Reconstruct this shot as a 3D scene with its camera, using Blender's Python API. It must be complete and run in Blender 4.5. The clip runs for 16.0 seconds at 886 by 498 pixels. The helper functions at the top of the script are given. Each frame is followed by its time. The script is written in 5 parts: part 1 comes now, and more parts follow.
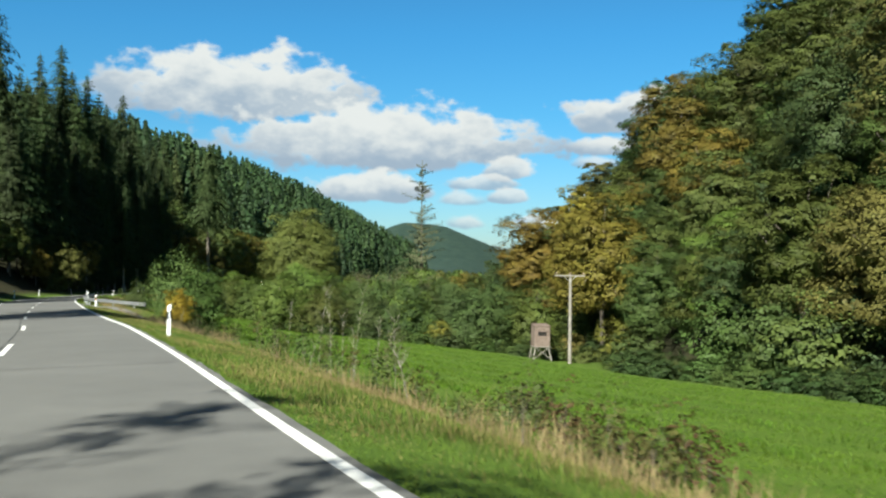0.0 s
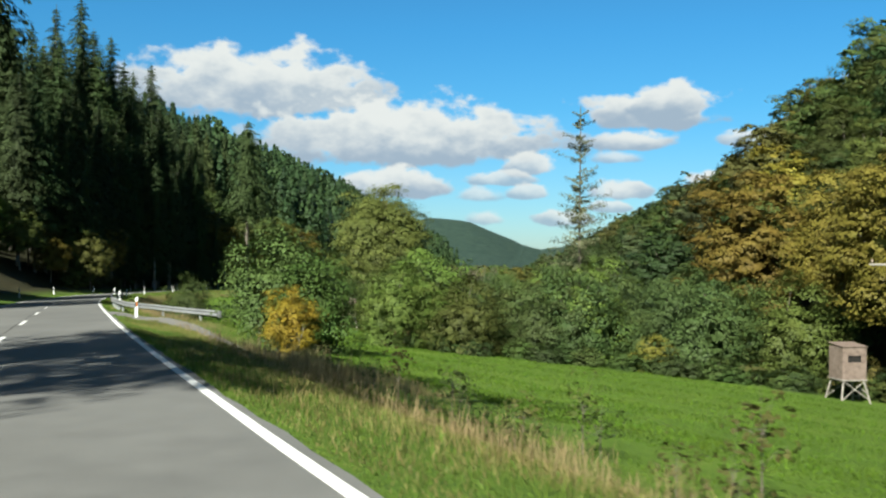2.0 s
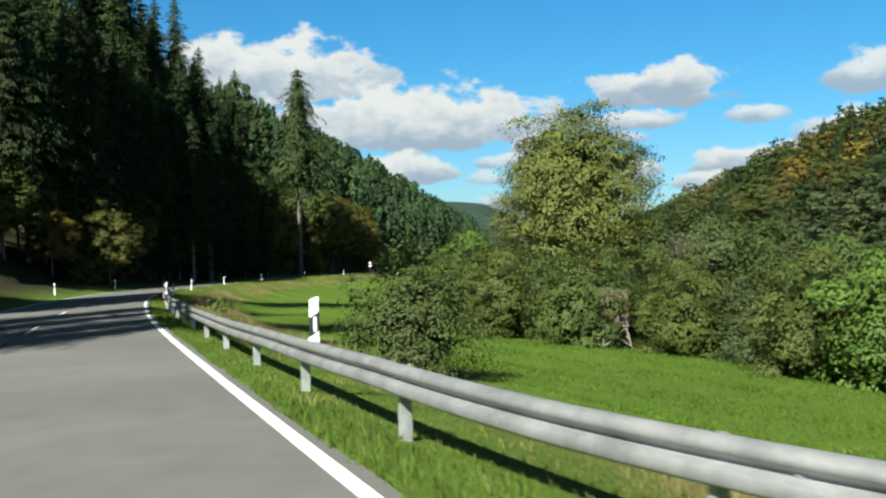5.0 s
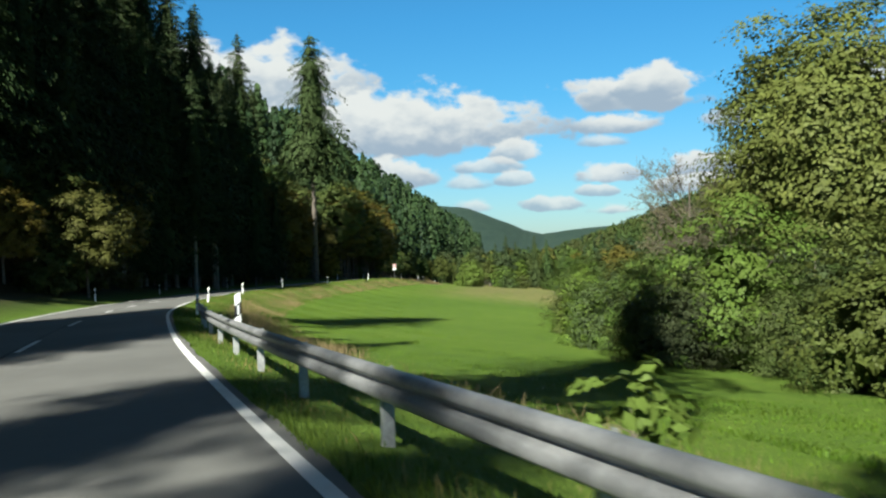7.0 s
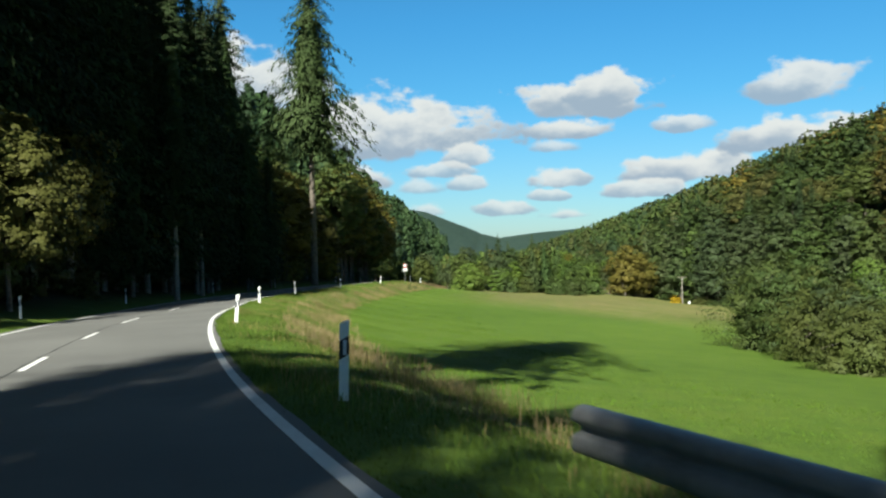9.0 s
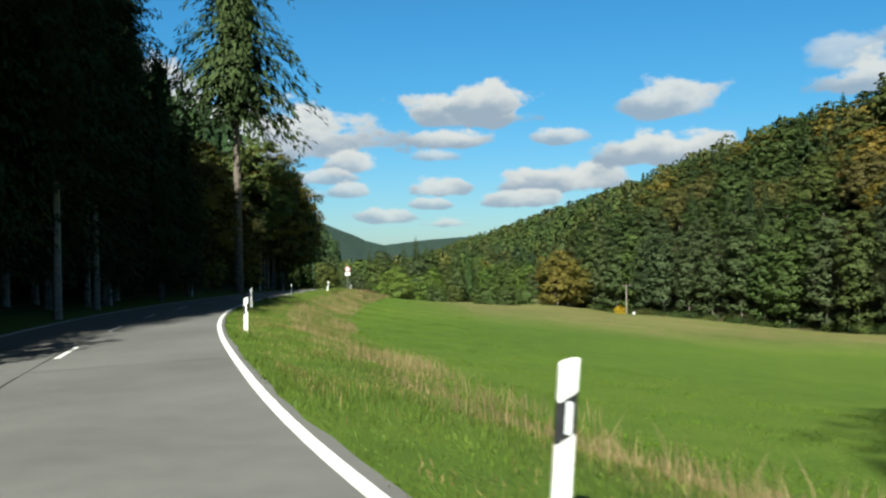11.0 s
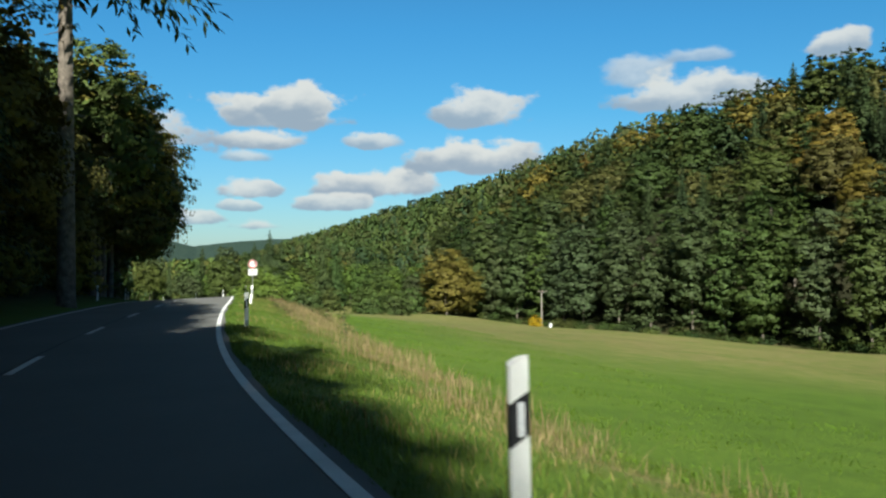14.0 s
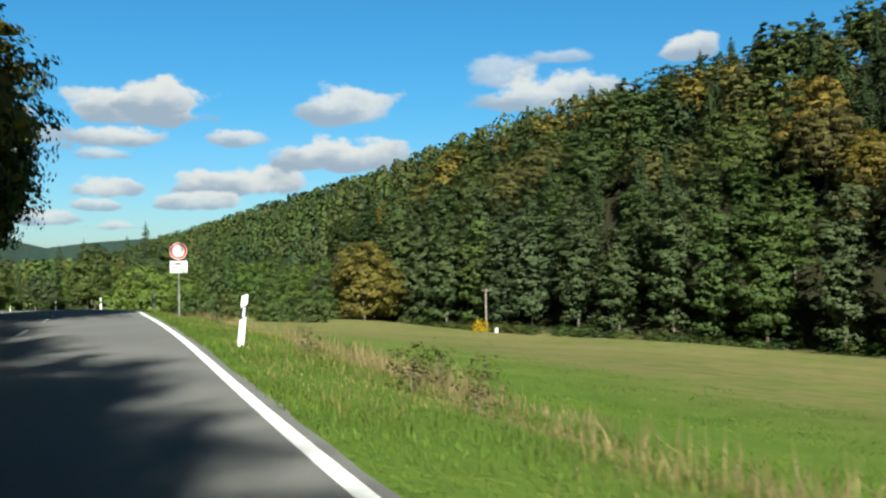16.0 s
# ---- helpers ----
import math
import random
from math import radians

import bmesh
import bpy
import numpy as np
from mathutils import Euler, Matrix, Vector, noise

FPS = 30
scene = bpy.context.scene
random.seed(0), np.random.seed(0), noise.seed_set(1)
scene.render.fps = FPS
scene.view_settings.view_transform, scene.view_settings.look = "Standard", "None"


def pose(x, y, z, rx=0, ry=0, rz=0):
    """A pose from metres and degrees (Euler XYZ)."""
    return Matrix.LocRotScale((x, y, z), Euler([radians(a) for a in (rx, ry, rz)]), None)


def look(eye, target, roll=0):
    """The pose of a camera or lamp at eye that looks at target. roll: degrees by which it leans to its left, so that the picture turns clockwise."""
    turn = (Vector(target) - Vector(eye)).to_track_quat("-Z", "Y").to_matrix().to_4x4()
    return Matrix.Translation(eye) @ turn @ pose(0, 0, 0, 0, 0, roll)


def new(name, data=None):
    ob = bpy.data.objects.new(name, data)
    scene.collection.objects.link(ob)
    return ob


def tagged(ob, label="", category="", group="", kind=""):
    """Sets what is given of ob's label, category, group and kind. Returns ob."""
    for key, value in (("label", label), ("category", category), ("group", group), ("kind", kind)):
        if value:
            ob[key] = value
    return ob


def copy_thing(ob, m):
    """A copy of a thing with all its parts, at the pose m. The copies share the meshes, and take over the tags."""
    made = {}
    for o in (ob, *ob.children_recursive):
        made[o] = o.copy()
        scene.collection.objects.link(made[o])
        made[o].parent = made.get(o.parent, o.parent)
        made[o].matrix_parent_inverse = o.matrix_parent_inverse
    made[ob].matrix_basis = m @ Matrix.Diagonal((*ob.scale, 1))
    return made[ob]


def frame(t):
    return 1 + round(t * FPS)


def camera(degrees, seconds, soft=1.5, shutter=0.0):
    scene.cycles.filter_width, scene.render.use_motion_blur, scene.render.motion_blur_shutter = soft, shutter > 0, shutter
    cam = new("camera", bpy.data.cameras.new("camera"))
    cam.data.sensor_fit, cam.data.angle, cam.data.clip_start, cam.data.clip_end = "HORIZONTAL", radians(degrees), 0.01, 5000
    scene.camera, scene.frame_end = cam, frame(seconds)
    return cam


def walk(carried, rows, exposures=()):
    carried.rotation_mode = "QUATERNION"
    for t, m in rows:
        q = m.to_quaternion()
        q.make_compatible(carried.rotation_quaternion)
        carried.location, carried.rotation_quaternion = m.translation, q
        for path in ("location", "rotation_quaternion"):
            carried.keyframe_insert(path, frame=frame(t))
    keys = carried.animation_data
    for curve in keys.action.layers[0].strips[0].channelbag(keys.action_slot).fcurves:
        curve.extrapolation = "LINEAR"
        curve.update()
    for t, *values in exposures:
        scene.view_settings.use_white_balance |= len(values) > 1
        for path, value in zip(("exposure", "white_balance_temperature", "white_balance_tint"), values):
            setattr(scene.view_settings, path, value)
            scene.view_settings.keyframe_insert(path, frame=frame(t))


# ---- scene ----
cam = camera(52.2, 16.0, soft=2.3, shutter=0.12)
METRES, EYE, TILT, LEAN, TURN = 240.0, 1.35, -7.0, 1.5, 0.0
ROWS = [
    (0.0, 0.0, 0.0, 0.0, -0.29, 7.74, -2.14),
    (0.5, -0.0128, 0.0316, 0.0024, 0.24, 7.64, -2.36),
    (1.0, -0.0259, 0.0634, 0.005, 0.64, 7.69, -2.6),
    (1.5, -0.0385, 0.0956, 0.0076, 0.77, 7.69, -2.4),
    (2.0, -0.0514, 0.125, 0.0098, 0.92, 7.44, -2.18),
    (2.5, -0.0643, 0.1553, 0.0121, 1.15, 7.24, -2.14),
    (3.0, -0.0777, 0.1875, 0.0146, 1.68, 7.15, -2.23),
    (3.5, -0.0912, 0.2179, 0.0168, 2.03, 7.01, -1.89),
    (6.0, -0.1518, 0.3606, 0.0271, 1.18, 6.27, 0.12),
    (6.5, -0.1631, 0.3887, 0.0292, 0.75, 6.31, 0.13),
    (7.0, -0.1744, 0.4169, 0.0314, 0.54, 6.78, 0.05),
    (7.5, -0.1857, 0.4453, 0.0336, -0.01, 6.77, -0.26),
    (8.0, -0.1967, 0.4752, 0.0359, -0.43, 6.83, -0.09),
    (10.5, -0.2417, 0.6164, 0.0478, -7.83, 7.37, 0.61),
    (11.0, -0.2476, 0.6444, 0.0502, -9.96, 7.47, 0.73),
    (11.5, -0.2529, 0.6756, 0.0533, -12.36, 7.72, 0.81),
    (12.0, -0.2569, 0.7045, 0.0559, -14.33, 7.63, 0.77),
    (12.5, -0.2599, 0.7343, 0.0586, -16.07, 7.69, 1.12),
    (13.0, -0.2621, 0.7646, 0.0617, -17.89, 7.54, 1.19),
    (13.5, -0.2628, 0.7975, 0.0653, -19.8, 7.51, 1.49),
    (14.0, -0.2634, 0.8252, 0.0675, -21.89, 7.48, 1.54),
    (14.5, -0.2622, 0.8558, 0.0707, -24.34, 7.45, 1.79),
    (15.0, -0.2598, 0.8865, 0.0737, -26.62, 7.35, 2.09),
    (15.5, -0.256, 0.9174, 0.0768, -28.57, 7.05, 2.6),
    (16.0, -0.2513, 0.9482, 0.0799, -30.02, 7.03, 3.26),
]
walk(cam, [(t, pose(0, 0, EYE, TILT, LEAN, TURN) @ pose(METRES * x, METRES * y, METRES * z, 90 + pitch, roll, yaw)) for t, x, y, z, yaw, pitch, roll in ROWS],
     exposures=[(t, stops, 6500, 3) for t, stops in ((0.0, 1.08), (6.0, 1.08), (8.0, 1.04), (10.5, 0.98), (11.0, 0.92), (12.3, 0.90), (14.1, 0.90), (15.0, 1.0), (16.0, 1.0))])

# ---------------------------------------------------------------- world, sun
SUN_FROM = Vector((-0.45, -1.17, 1.0)).normalized()
SUN_EL = math.asin(SUN_FROM.z)
SUN_ROT = math.atan2(SUN_FROM.x, SUN_FROM.y)

# clouds: azimuth from, to (degrees), height from, to (tangent of the elevation), weight
CLOUDS = [
    (-21.0, -4.6, 0.144, 0.226, 1.0), (-14.0, 6.4, 0.098, 0.172, 1.05), (-8.8, -0.2, 0.063, 0.097, 0.9),
    (7.2, 16.0, 0.138, 0.186, 1.0), (10.4, 15.7, 0.150, 0.188, 0.9), (8.2, 13.1, 0.116, 0.139, 0.9), (8.2, 11.2, 0.102, 0.116, 0.7),
    (2.4, 6.5, 0.089, 0.116, 0.85), (0.3, 4.8, 0.078, 0.096, 0.75), (2.9, 5.7, 0.063, 0.081, 0.75), (-0.4, 2.6, 0.060, 0.078, 0.65),
    (8.0, 11.8, 0.062, 0.085, 0.85), (7.9, 10.8, 0.049, 0.064, 0.75), (13.2, 22.0, 0.064, 0.098, 1.0), (12.4, 17.9, 0.049, 0.069, 0.85),
    (4.7, 8.3, 0.034, 0.053, 0.75), (8.8, 11.9, 0.029, 0.041, 0.7), (0.3, 3.0, 0.034, 0.053, 0.65), (15.8, 19.3, 0.117, 0.139, 0.8),
    (21.4, 27.3, 0.140, 0.184, 0.85), (19.8, 28.0, 0.090, 0.130, 0.95), (31.8, 36.9, 0.174, 0.218, 0.6), (32.7, 41.6, 0.152, 0.197, 0.85),
    (35.4, 40.5, 0.204, 0.221, 0.5), (43.6, 47.4, 0.200, 0.230, 0.85), (-60.0, -38.0, 0.16, 0.30, 0.9), (60.0, 85.0, 0.10, 0.24, 0.9),
]

world = bpy.data.worlds.new("sky")
scene.world = world
world.use_nodes = True
wt = world.node_tree
wt.nodes.clear()


def wire(tree, target, value):
    if isinstance(value, bpy.types.NodeSocket):
        tree.links.new(value, target)
    else:
        target.default_value = value


def calc(tree, op, a, b=0.0, c=0.0, clamp=False):
    n = tree.nodes.new("ShaderNodeMath")
    n.operation, n.use_clamp = op, clamp
    for sock, v in zip(n.inputs, (a, b, c)):
        wire(tree, sock, v)
    return n.outputs[0]


def ramp_of(tree, value, stops):
    n = tree.nodes.new("ShaderNodeValToRGB")
    wire(tree, n.inputs[0], value)
    el = n.color_ramp.elements
    while len(el) < len(stops):
        el.new(0.5)
    for e, (p, c) in zip(el, stops):
        e.position, e.color = p, (*c, 1.0)
    return n.outputs[0]


def blend(tree, fac, a, b, mode="MIX"):
    n = tree.nodes.new("ShaderNodeMix")
    n.data_type, n.blend_type = "RGBA", mode
    wire(tree, n.inputs[0], fac)
    for sock, v in ((n.inputs[6], a), (n.inputs[7], b)):
        wire(tree, sock, (*v, 1.0) if isinstance(v, tuple) and len(v) == 3 else v)
    return n.outputs[2]


def noise_of(tree, vector, scale, detail=4.0, rough=0.55, which=0, lac=2.0):
    n = tree.nodes.new("ShaderNodeTexNoise")
    if vector is not None:
        tree.links.new(vector, n.inputs["Vector"])
    n.inputs["Scale"].default_value = scale
    n.inputs["Detail"].default_value = detail
    n.inputs["Roughness"].default_value = rough
    n.inputs["Lacunarity"].default_value = lac
    return n.outputs[which]


sky = wt.nodes.new("ShaderNodeTexSky")
sky.sky_type, sky.sun_disc = "NISHITA", False
sky.sun_elevation, sky.sun_rotation = SUN_EL, SUN_ROT
sky.air_density, sky.dust_density, sky.ozone_density = 1.0, 0.3, 3.0
SKY_STRENGTH = 0.047

coord = wt.nodes.new("ShaderNodeTexCoord").outputs["Generated"]
sep = wt.nodes.new("ShaderNodeSeparateXYZ")
wt.links.new(coord, sep.inputs[0])
flat_len = calc(wt, "SQRT", calc(wt, "ADD", calc(wt, "MULTIPLY", sep.outputs[0], sep.outputs[0]), calc(wt, "MULTIPLY", sep.outputs[1], sep.outputs[1])))
azim = calc(wt, "ARCTAN2", sep.outputs[0], sep.outputs[1])
elev = calc(wt, "DIVIDE", sep.outputs[2], calc(wt, "MAXIMUM", flat_len, 0.01))
both = wt.nodes.new("ShaderNodeCombineXYZ")
wt.links.new(azim, both.inputs[0])
wt.links.new(calc(wt, "MULTIPLY", elev, 1.5), both.inputs[1])
puff = calc(wt, "SUBTRACT", noise_of(wt, both.outputs[0], 24.0, 4.0, 0.5), 0.5)
wisp = calc(wt, "SUBTRACT", noise_of(wt, both.outputs[0], 75.0, 4.0, 0.6), 0.5)
rag = calc(wt, "ADD", calc(wt, "MULTIPLY", puff, 1.75), calc(wt, "MULTIPLY", wisp, 0.35))


def span(value, lo, hi):
    n = wt.nodes.new("ShaderNodeMapRange")
    n.interpolation_type = "SMOOTHSTEP"
    wire(wt, n.inputs[0], value)
    n.inputs[1].default_value, n.inputs[2].default_value = lo, hi
    return n.outputs[0]


def lay_clouds(under):
    """Each cloud lies over the ones before it: a grey-blue flat base under a white heaped top."""
    for a0, a1, e0, e1, w in CLOUDS:
        ca, wa, ce, we = radians((a0 + a1) / 2), radians((a1 - a0) / 2), e0 + (e1 - e0) * 0.34, (e1 - e0) * 0.66
        u = calc(wt, "DIVIDE", calc(wt, "SUBTRACT", azim, ca), wa)
        v = calc(wt, "DIVIDE", calc(wt, "SUBTRACT", elev, ce), we)
        vv = calc(wt, "ADD", v, calc(wt, "MULTIPLY", calc(wt, "MINIMUM", v, 0.0), 1.0))
        r2 = calc(wt, "ADD", calc(wt, "MULTIPLY", u, u), calc(wt, "MULTIPLY", vv, vv))
        body = calc(wt, "ADD", calc(wt, "SUBTRACT", 1.12, calc(wt, "SQRT", r2)), rag)
        cover = calc(wt, "MULTIPLY", span(body, 0.0, 0.34 if w > 0.7 else 0.6), min(1.0, w + 0.08))
        lit = span(calc(wt, "ADD", v, calc(wt, "MULTIPLY", rag, -1.1)), -0.45, 0.7)
        under = blend(wt, cover, under, blend(wt, lit, (0.18, 0.225, 0.285), (0.395, 0.40, 0.405)))
    return under


climb = wt.nodes.new("ShaderNodeMapRange")
climb.interpolation_type = "SMOOTHSTEP"
wire(wt, climb.inputs[0], elev)
climb.inputs[1].default_value, climb.inputs[2].default_value = 0.25, 0.7
low_band = ramp_of(wt, calc(wt, "DIVIDE", elev, 0.25, clamp=True), [(0.0, (0.70, 0.92, 1.14)), (0.35, (0.55, 0.96, 1.22)), (0.65, (0.41, 1.0, 1.28)), (1.0, (0.36, 1.03, 1.36))])
low_tint = blend(wt, 1.0, low_band, (SKY_STRENGTH, SKY_STRENGTH, SKY_STRENGTH), "MULTIPLY")
filtered = blend(wt, climb.outputs[0], low_tint, (SKY_STRENGTH * 0.53, SKY_STRENGTH * 0.45, SKY_STRENGTH * 0.34))
lit_sky = blend(wt, 1.0, sky.outputs[0], filtered, "MULTIPLY")
full = lay_clouds(lit_sky)
bg = wt.nodes.new("ShaderNodeBackground")
wt.links.new(full, bg.inputs[0])
wt.links.new(bg.outputs[0], wt.nodes.new("ShaderNodeOutputWorld").inputs[0])

sun_data = bpy.data.lights.new("sun", "SUN")
sun_data.energy, sun_data.angle, sun_data.color = 5.8, radians(0.55), (1.0, 0.96, 0.88)
sun = new("sun", sun_data)
sun.matrix_world = look(SUN_FROM * 300, (0, 0, 0))

# ---------------------------------------------------------------- materials


def material(name, rough=0.7, metal=0.0, spec=0.3):
    m = bpy.data.materials.new(name)
    m.use_nodes = True
    t = m.node_tree
    b = t.nodes["Principled BSDF"]
    b.inputs["Roughness"].default_value = rough
    b.inputs["Metallic"].default_value = metal
    b.inputs["Specular IOR Level"].default_value = spec
    return m, t, b


def object_coord(t):
    return t.nodes.new("ShaderNodeTexCoord").outputs["Object"]


def bump(t, b, value, strength=0.4, distance=0.02):
    n = t.nodes.new("ShaderNodeBump")
    n.inputs["Strength"].default_value, n.inputs["Distance"].default_value = strength, distance
    wire(t, n.inputs["Height"], value)
    t.links.new(n.outputs[0], b.inputs["Normal"])


def plain(name, dark, light, scale=6.0, rough=0.6, metal=0.0, relief=0.15, fine=60.0):
    """A worn surface: two tones by a coarse and a fine noise, with a little relief."""
    m, t, b = material(name, rough, metal)
    c = object_coord(t)
    big, small = noise_of(t, c, scale, 4.0), noise_of(t, c, fine, 3.0)
    mixv = calc(t, "ADD", calc(t, "MULTIPLY", big, 0.65), calc(t, "MULTIPLY", small, 0.35))
    t.links.new(ramp_of(t, mixv, [(0.36, dark), (0.64, light)]), b.inputs["Base Color"])
    wire(t, b.inputs["Roughness"], calc(t, "ADD", rough - 0.1, calc(t, "MULTIPLY", big, 0.2)))
    bump(t, b, small, relief, 0.01)
    return m


def leafy(name, translucent=0.35, spread=0.5, rough=0.55, fine=7.0):
    """Leaves: the object's own colour, varied leaf by leaf and in patches over the crown."""
    m, t, b = material(name, rough, 0.0, 0.12)
    info = t.nodes.new("ShaderNodeObjectInfo")
    geo = t.nodes.new("ShaderNodeNewGeometry")
    patch = noise_of(t, object_coord(t), 0.55, 3.0)
    grain = noise_of(t, object_coord(t), fine, 3.0, 0.65)
    k = calc(t, "ADD", calc(t, "MULTIPLY", geo.outputs["Random Per Island"], spread), 1.0 - spread / 2)
    k = calc(t, "MULTIPLY", k, calc(t, "ADD", 0.16, calc(t, "MULTIPLY", patch, 1.0)))
    k = calc(t, "MULTIPLY", k, calc(t, "ADD", 0.62, calc(t, "MULTIPLY", grain, 0.76)))
    bump(t, b, grain, 0.5, 0.4 / fine)
    hue = t.nodes.new("ShaderNodeHueSaturation")
    wire(t, hue.inputs["Hue"], calc(t, "ADD", 0.475, calc(t, "MULTIPLY", noise_of(t, object_coord(t), 0.9, 2.0), 0.05)))
    hue.inputs["Saturation"].default_value = 1.0
    wire(t, hue.inputs["Value"], k)
    t.links.new(info.outputs["Color"], hue.inputs["Color"])
    t.links.new(hue.outputs[0], b.inputs["Base Color"])
    tr = t.nodes.new("ShaderNodeBsdfTranslucent")
    t.links.new(hue.outputs[0], tr.inputs["Color"])
    mx = t.nodes.new("ShaderNodeMixShader")
    mx.inputs[0].default_value = translucent
    t.links.new(b.outputs[0], mx.inputs[1])
    t.links.new(tr.outputs[0], mx.inputs[2])
    t.links.new(mx.outputs[0], t.nodes["Material Output"].inputs[0])
    return m


LEAF = leafy("leaf", 0.16, 0.22)
NEEDLE = leafy("needle", 0.12, 0.3, 0.65, 9.0)
BLADE = leafy("blade", 0.4, 0.7, 0.5)
BARK = plain("bark", (0.06, 0.05, 0.04), (0.20, 0.17, 0.14), 3.0, 0.9, 0.0, 0.8, 18.0)
BARK_PALE = plain("pale_bark", (0.16, 0.14, 0.12), (0.34, 0.31, 0.27), 3.0, 0.9, 0.0, 0.6, 18.0)
WHITE_PLASTIC = plain("white_plastic", (0.74, 0.75, 0.73), (0.84, 0.84, 0.82), 9.0, 0.45, 0.0, 0.03)
BLACK_PLASTIC = plain("black_plastic", (0.015, 0.015, 0.018), (0.03, 0.03, 0.034), 9.0, 0.45, 0.0, 0.03)
REFLECTOR = plain("reflector", (0.55, 0.57, 0.60), (0.72, 0.74, 0.76), 80.0, 0.2, 0.0, 0.1)
REFLECTOR_AMBER = plain("amber_reflector", (0.55, 0.16, 0.02), (0.70, 0.24, 0.04), 80.0, 0.25, 0.0, 0.1)
GALVANISED = plain("galvanised_steel", (0.20, 0.205, 0.21), (0.34, 0.345, 0.35), 3.0, 0.5, 0.45, 0.08, 30.0)
STEEL_POST = plain("steel_post", (0.28, 0.29, 0.29), (0.48, 0.49, 0.49), 5.0, 0.55, 0.5, 0.1, 30.0)
WOOD_GREY = plain("weathered_wood", (0.15, 0.135, 0.115), (0.30, 0.275, 0.24), 4.0, 0.85, 0.0, 0.4, 25.0)
WOOD_HIDE = plain("hide_boards", (0.12, 0.088, 0.070), (0.21, 0.16, 0.135), 4.0, 0.85, 0.0, 0.4, 25.0)
INSIDE_SHADE = plain("inside_shade", (0.008, 0.007, 0.006), (0.02, 0.018, 0.016), 4.0, 0.9)
SIGN_WHITE = plain("sign_white", (0.72, 0.73, 0.73), (0.82, 0.82, 0.81), 5.0, 0.35, 0.0, 0.02)
SIGN_RED = plain("sign_red", (0.52, 0.02, 0.025), (0.62, 0.035, 0.04), 5.0, 0.35, 0.0, 0.02)
SIGN_BLACK = plain("sign_black", (0.02, 0.02, 0.02), (0.04, 0.04, 0.04), 5.0, 0.4, 0.0, 0.02)
PORCELAIN = plain("porcelain", (0.30, 0.22, 0.16), (0.42, 0.33, 0.26), 20.0, 0.25)
PAINT = plain("road_paint", (0.62, 0.62, 0.60), (0.80, 0.80, 0.78), 2.0, 0.6, 0.0, 0.2, 45.0)


def asphalt(name, dark, light):
    m, t, b = material(name, 0.8, 0.0, 0.35)
    c = object_coord(t)
    worn = noise_of(t, c, 0.25, 4.0)
    grit = noise_of(t, c, 90.0, 2.0, 0.7)
    patch = noise_of(t, c, 2.2, 5.0, 0.6)
    v = calc(t, "ADD", calc(t, "MULTIPLY", worn, 0.45), calc(t, "ADD", calc(t, "MULTIPLY", grit, 0.3), calc(t, "MULTIPLY", patch, 0.25)))
    t.links.new(ramp_of(t, v, [(0.36, dark), (0.66, light)]), b.inputs["Base Color"])
    wire(t, b.inputs["Roughness"], calc(t, "ADD", 0.68, calc(t, "MULTIPLY", patch, 0.2)))
    bump(t, b, grit, 0.35, 0.008)
    return m


ASPHALT = asphalt("asphalt", (0.102, 0.102, 0.096), (0.160, 0.160, 0.150))
TAR = asphalt("tar_seam", (0.03, 0.03, 0.03), (0.06, 0.06, 0.058))
LANE_OLD = asphalt("old_asphalt", (0.12, 0.117, 0.11), (0.20, 0.193, 0.18))

# ---------------------------------------------------------------- the lie of the land
# right edge line of the road, in plan
EDGE = [(156.0, -363.0), (78.0, -179.0), (39.0, -87.0), (19.6, -41.4), (8.3, -14.8), (-0.3, 5.6), (-5.55, 18.56), (-10.68, 30.7), (-14.16, 38.31), (-19.9, 51.2), (-25.85, 64.9), (-39.28, 96.76), (-45.9, 114.0), (-50.3, 126.7),
        (-54.8, 141.3), (-58.9, 159.5), (-60.4, 170.5), (-61.6, 184.0), (-62.0, 196.0), (-61.6, 208.5), (-60.6, 218.5),
        (-58.59, 232.0), (-56.2, 245.8), (-54.2, 258.0), (-52.3, 270.0), (-50.3, 296.0), (-50.0, 321.0), (-49.6, 350.0), (-48.8, 385.0), (-46.5, 430.0), (-41.0, 490.0), (-32.0, 570.0), (-7.0, 820.0), (32.0, 1220.0), (310.0, 4000.0)]


def smooth_path(points, step):
    """A centripetal curve through the points, sampled about every step metres."""
    p = np.array(points, float)
    out = []
    for i in range(len(p) - 1):
        a, b = p[i], p[i + 1]
        L = np.linalg.norm(b - a)
        ta = (b - p[i - 1]) / (np.linalg.norm(a - p[i - 1]) + L) if i else (b - a) / L
        tb = (p[i + 2] - a) / (L + np.linalg.norm(p[i + 2] - b)) if i + 2 < len(p) else (b - a) / L
        n = max(1, int(L / step(a[1]) if callable(step) else L / step))
        for k in range(n):
            u = k / n
            h00, h10, h01, h11 = 2*u**3 - 3*u**2 + 1, u**3 - 2*u**2 + u, -2*u**3 + 3*u**2, u**3 - u**2
            out.append(h00 * a + h10 * L * ta + h01 * b + h11 * L * tb)
    out.append(p[-1])
    return np.array(out)


LINE = smooth_path(EDGE, lambda y: 1.0 if -20 < y < 330 else (6.0 if y < 500 else 60.0))
TANG = np.gradient(LINE, axis=0)
TANG /= np.linalg.norm(TANG, axis=1)[:, None]
SIDE = np.stack([TANG[:, 1], -TANG[:, 0]], 1)
CUM = np.concatenate([[0], np.cumsum(np.linalg.norm(np.diff(LINE, axis=0), axis=1))])


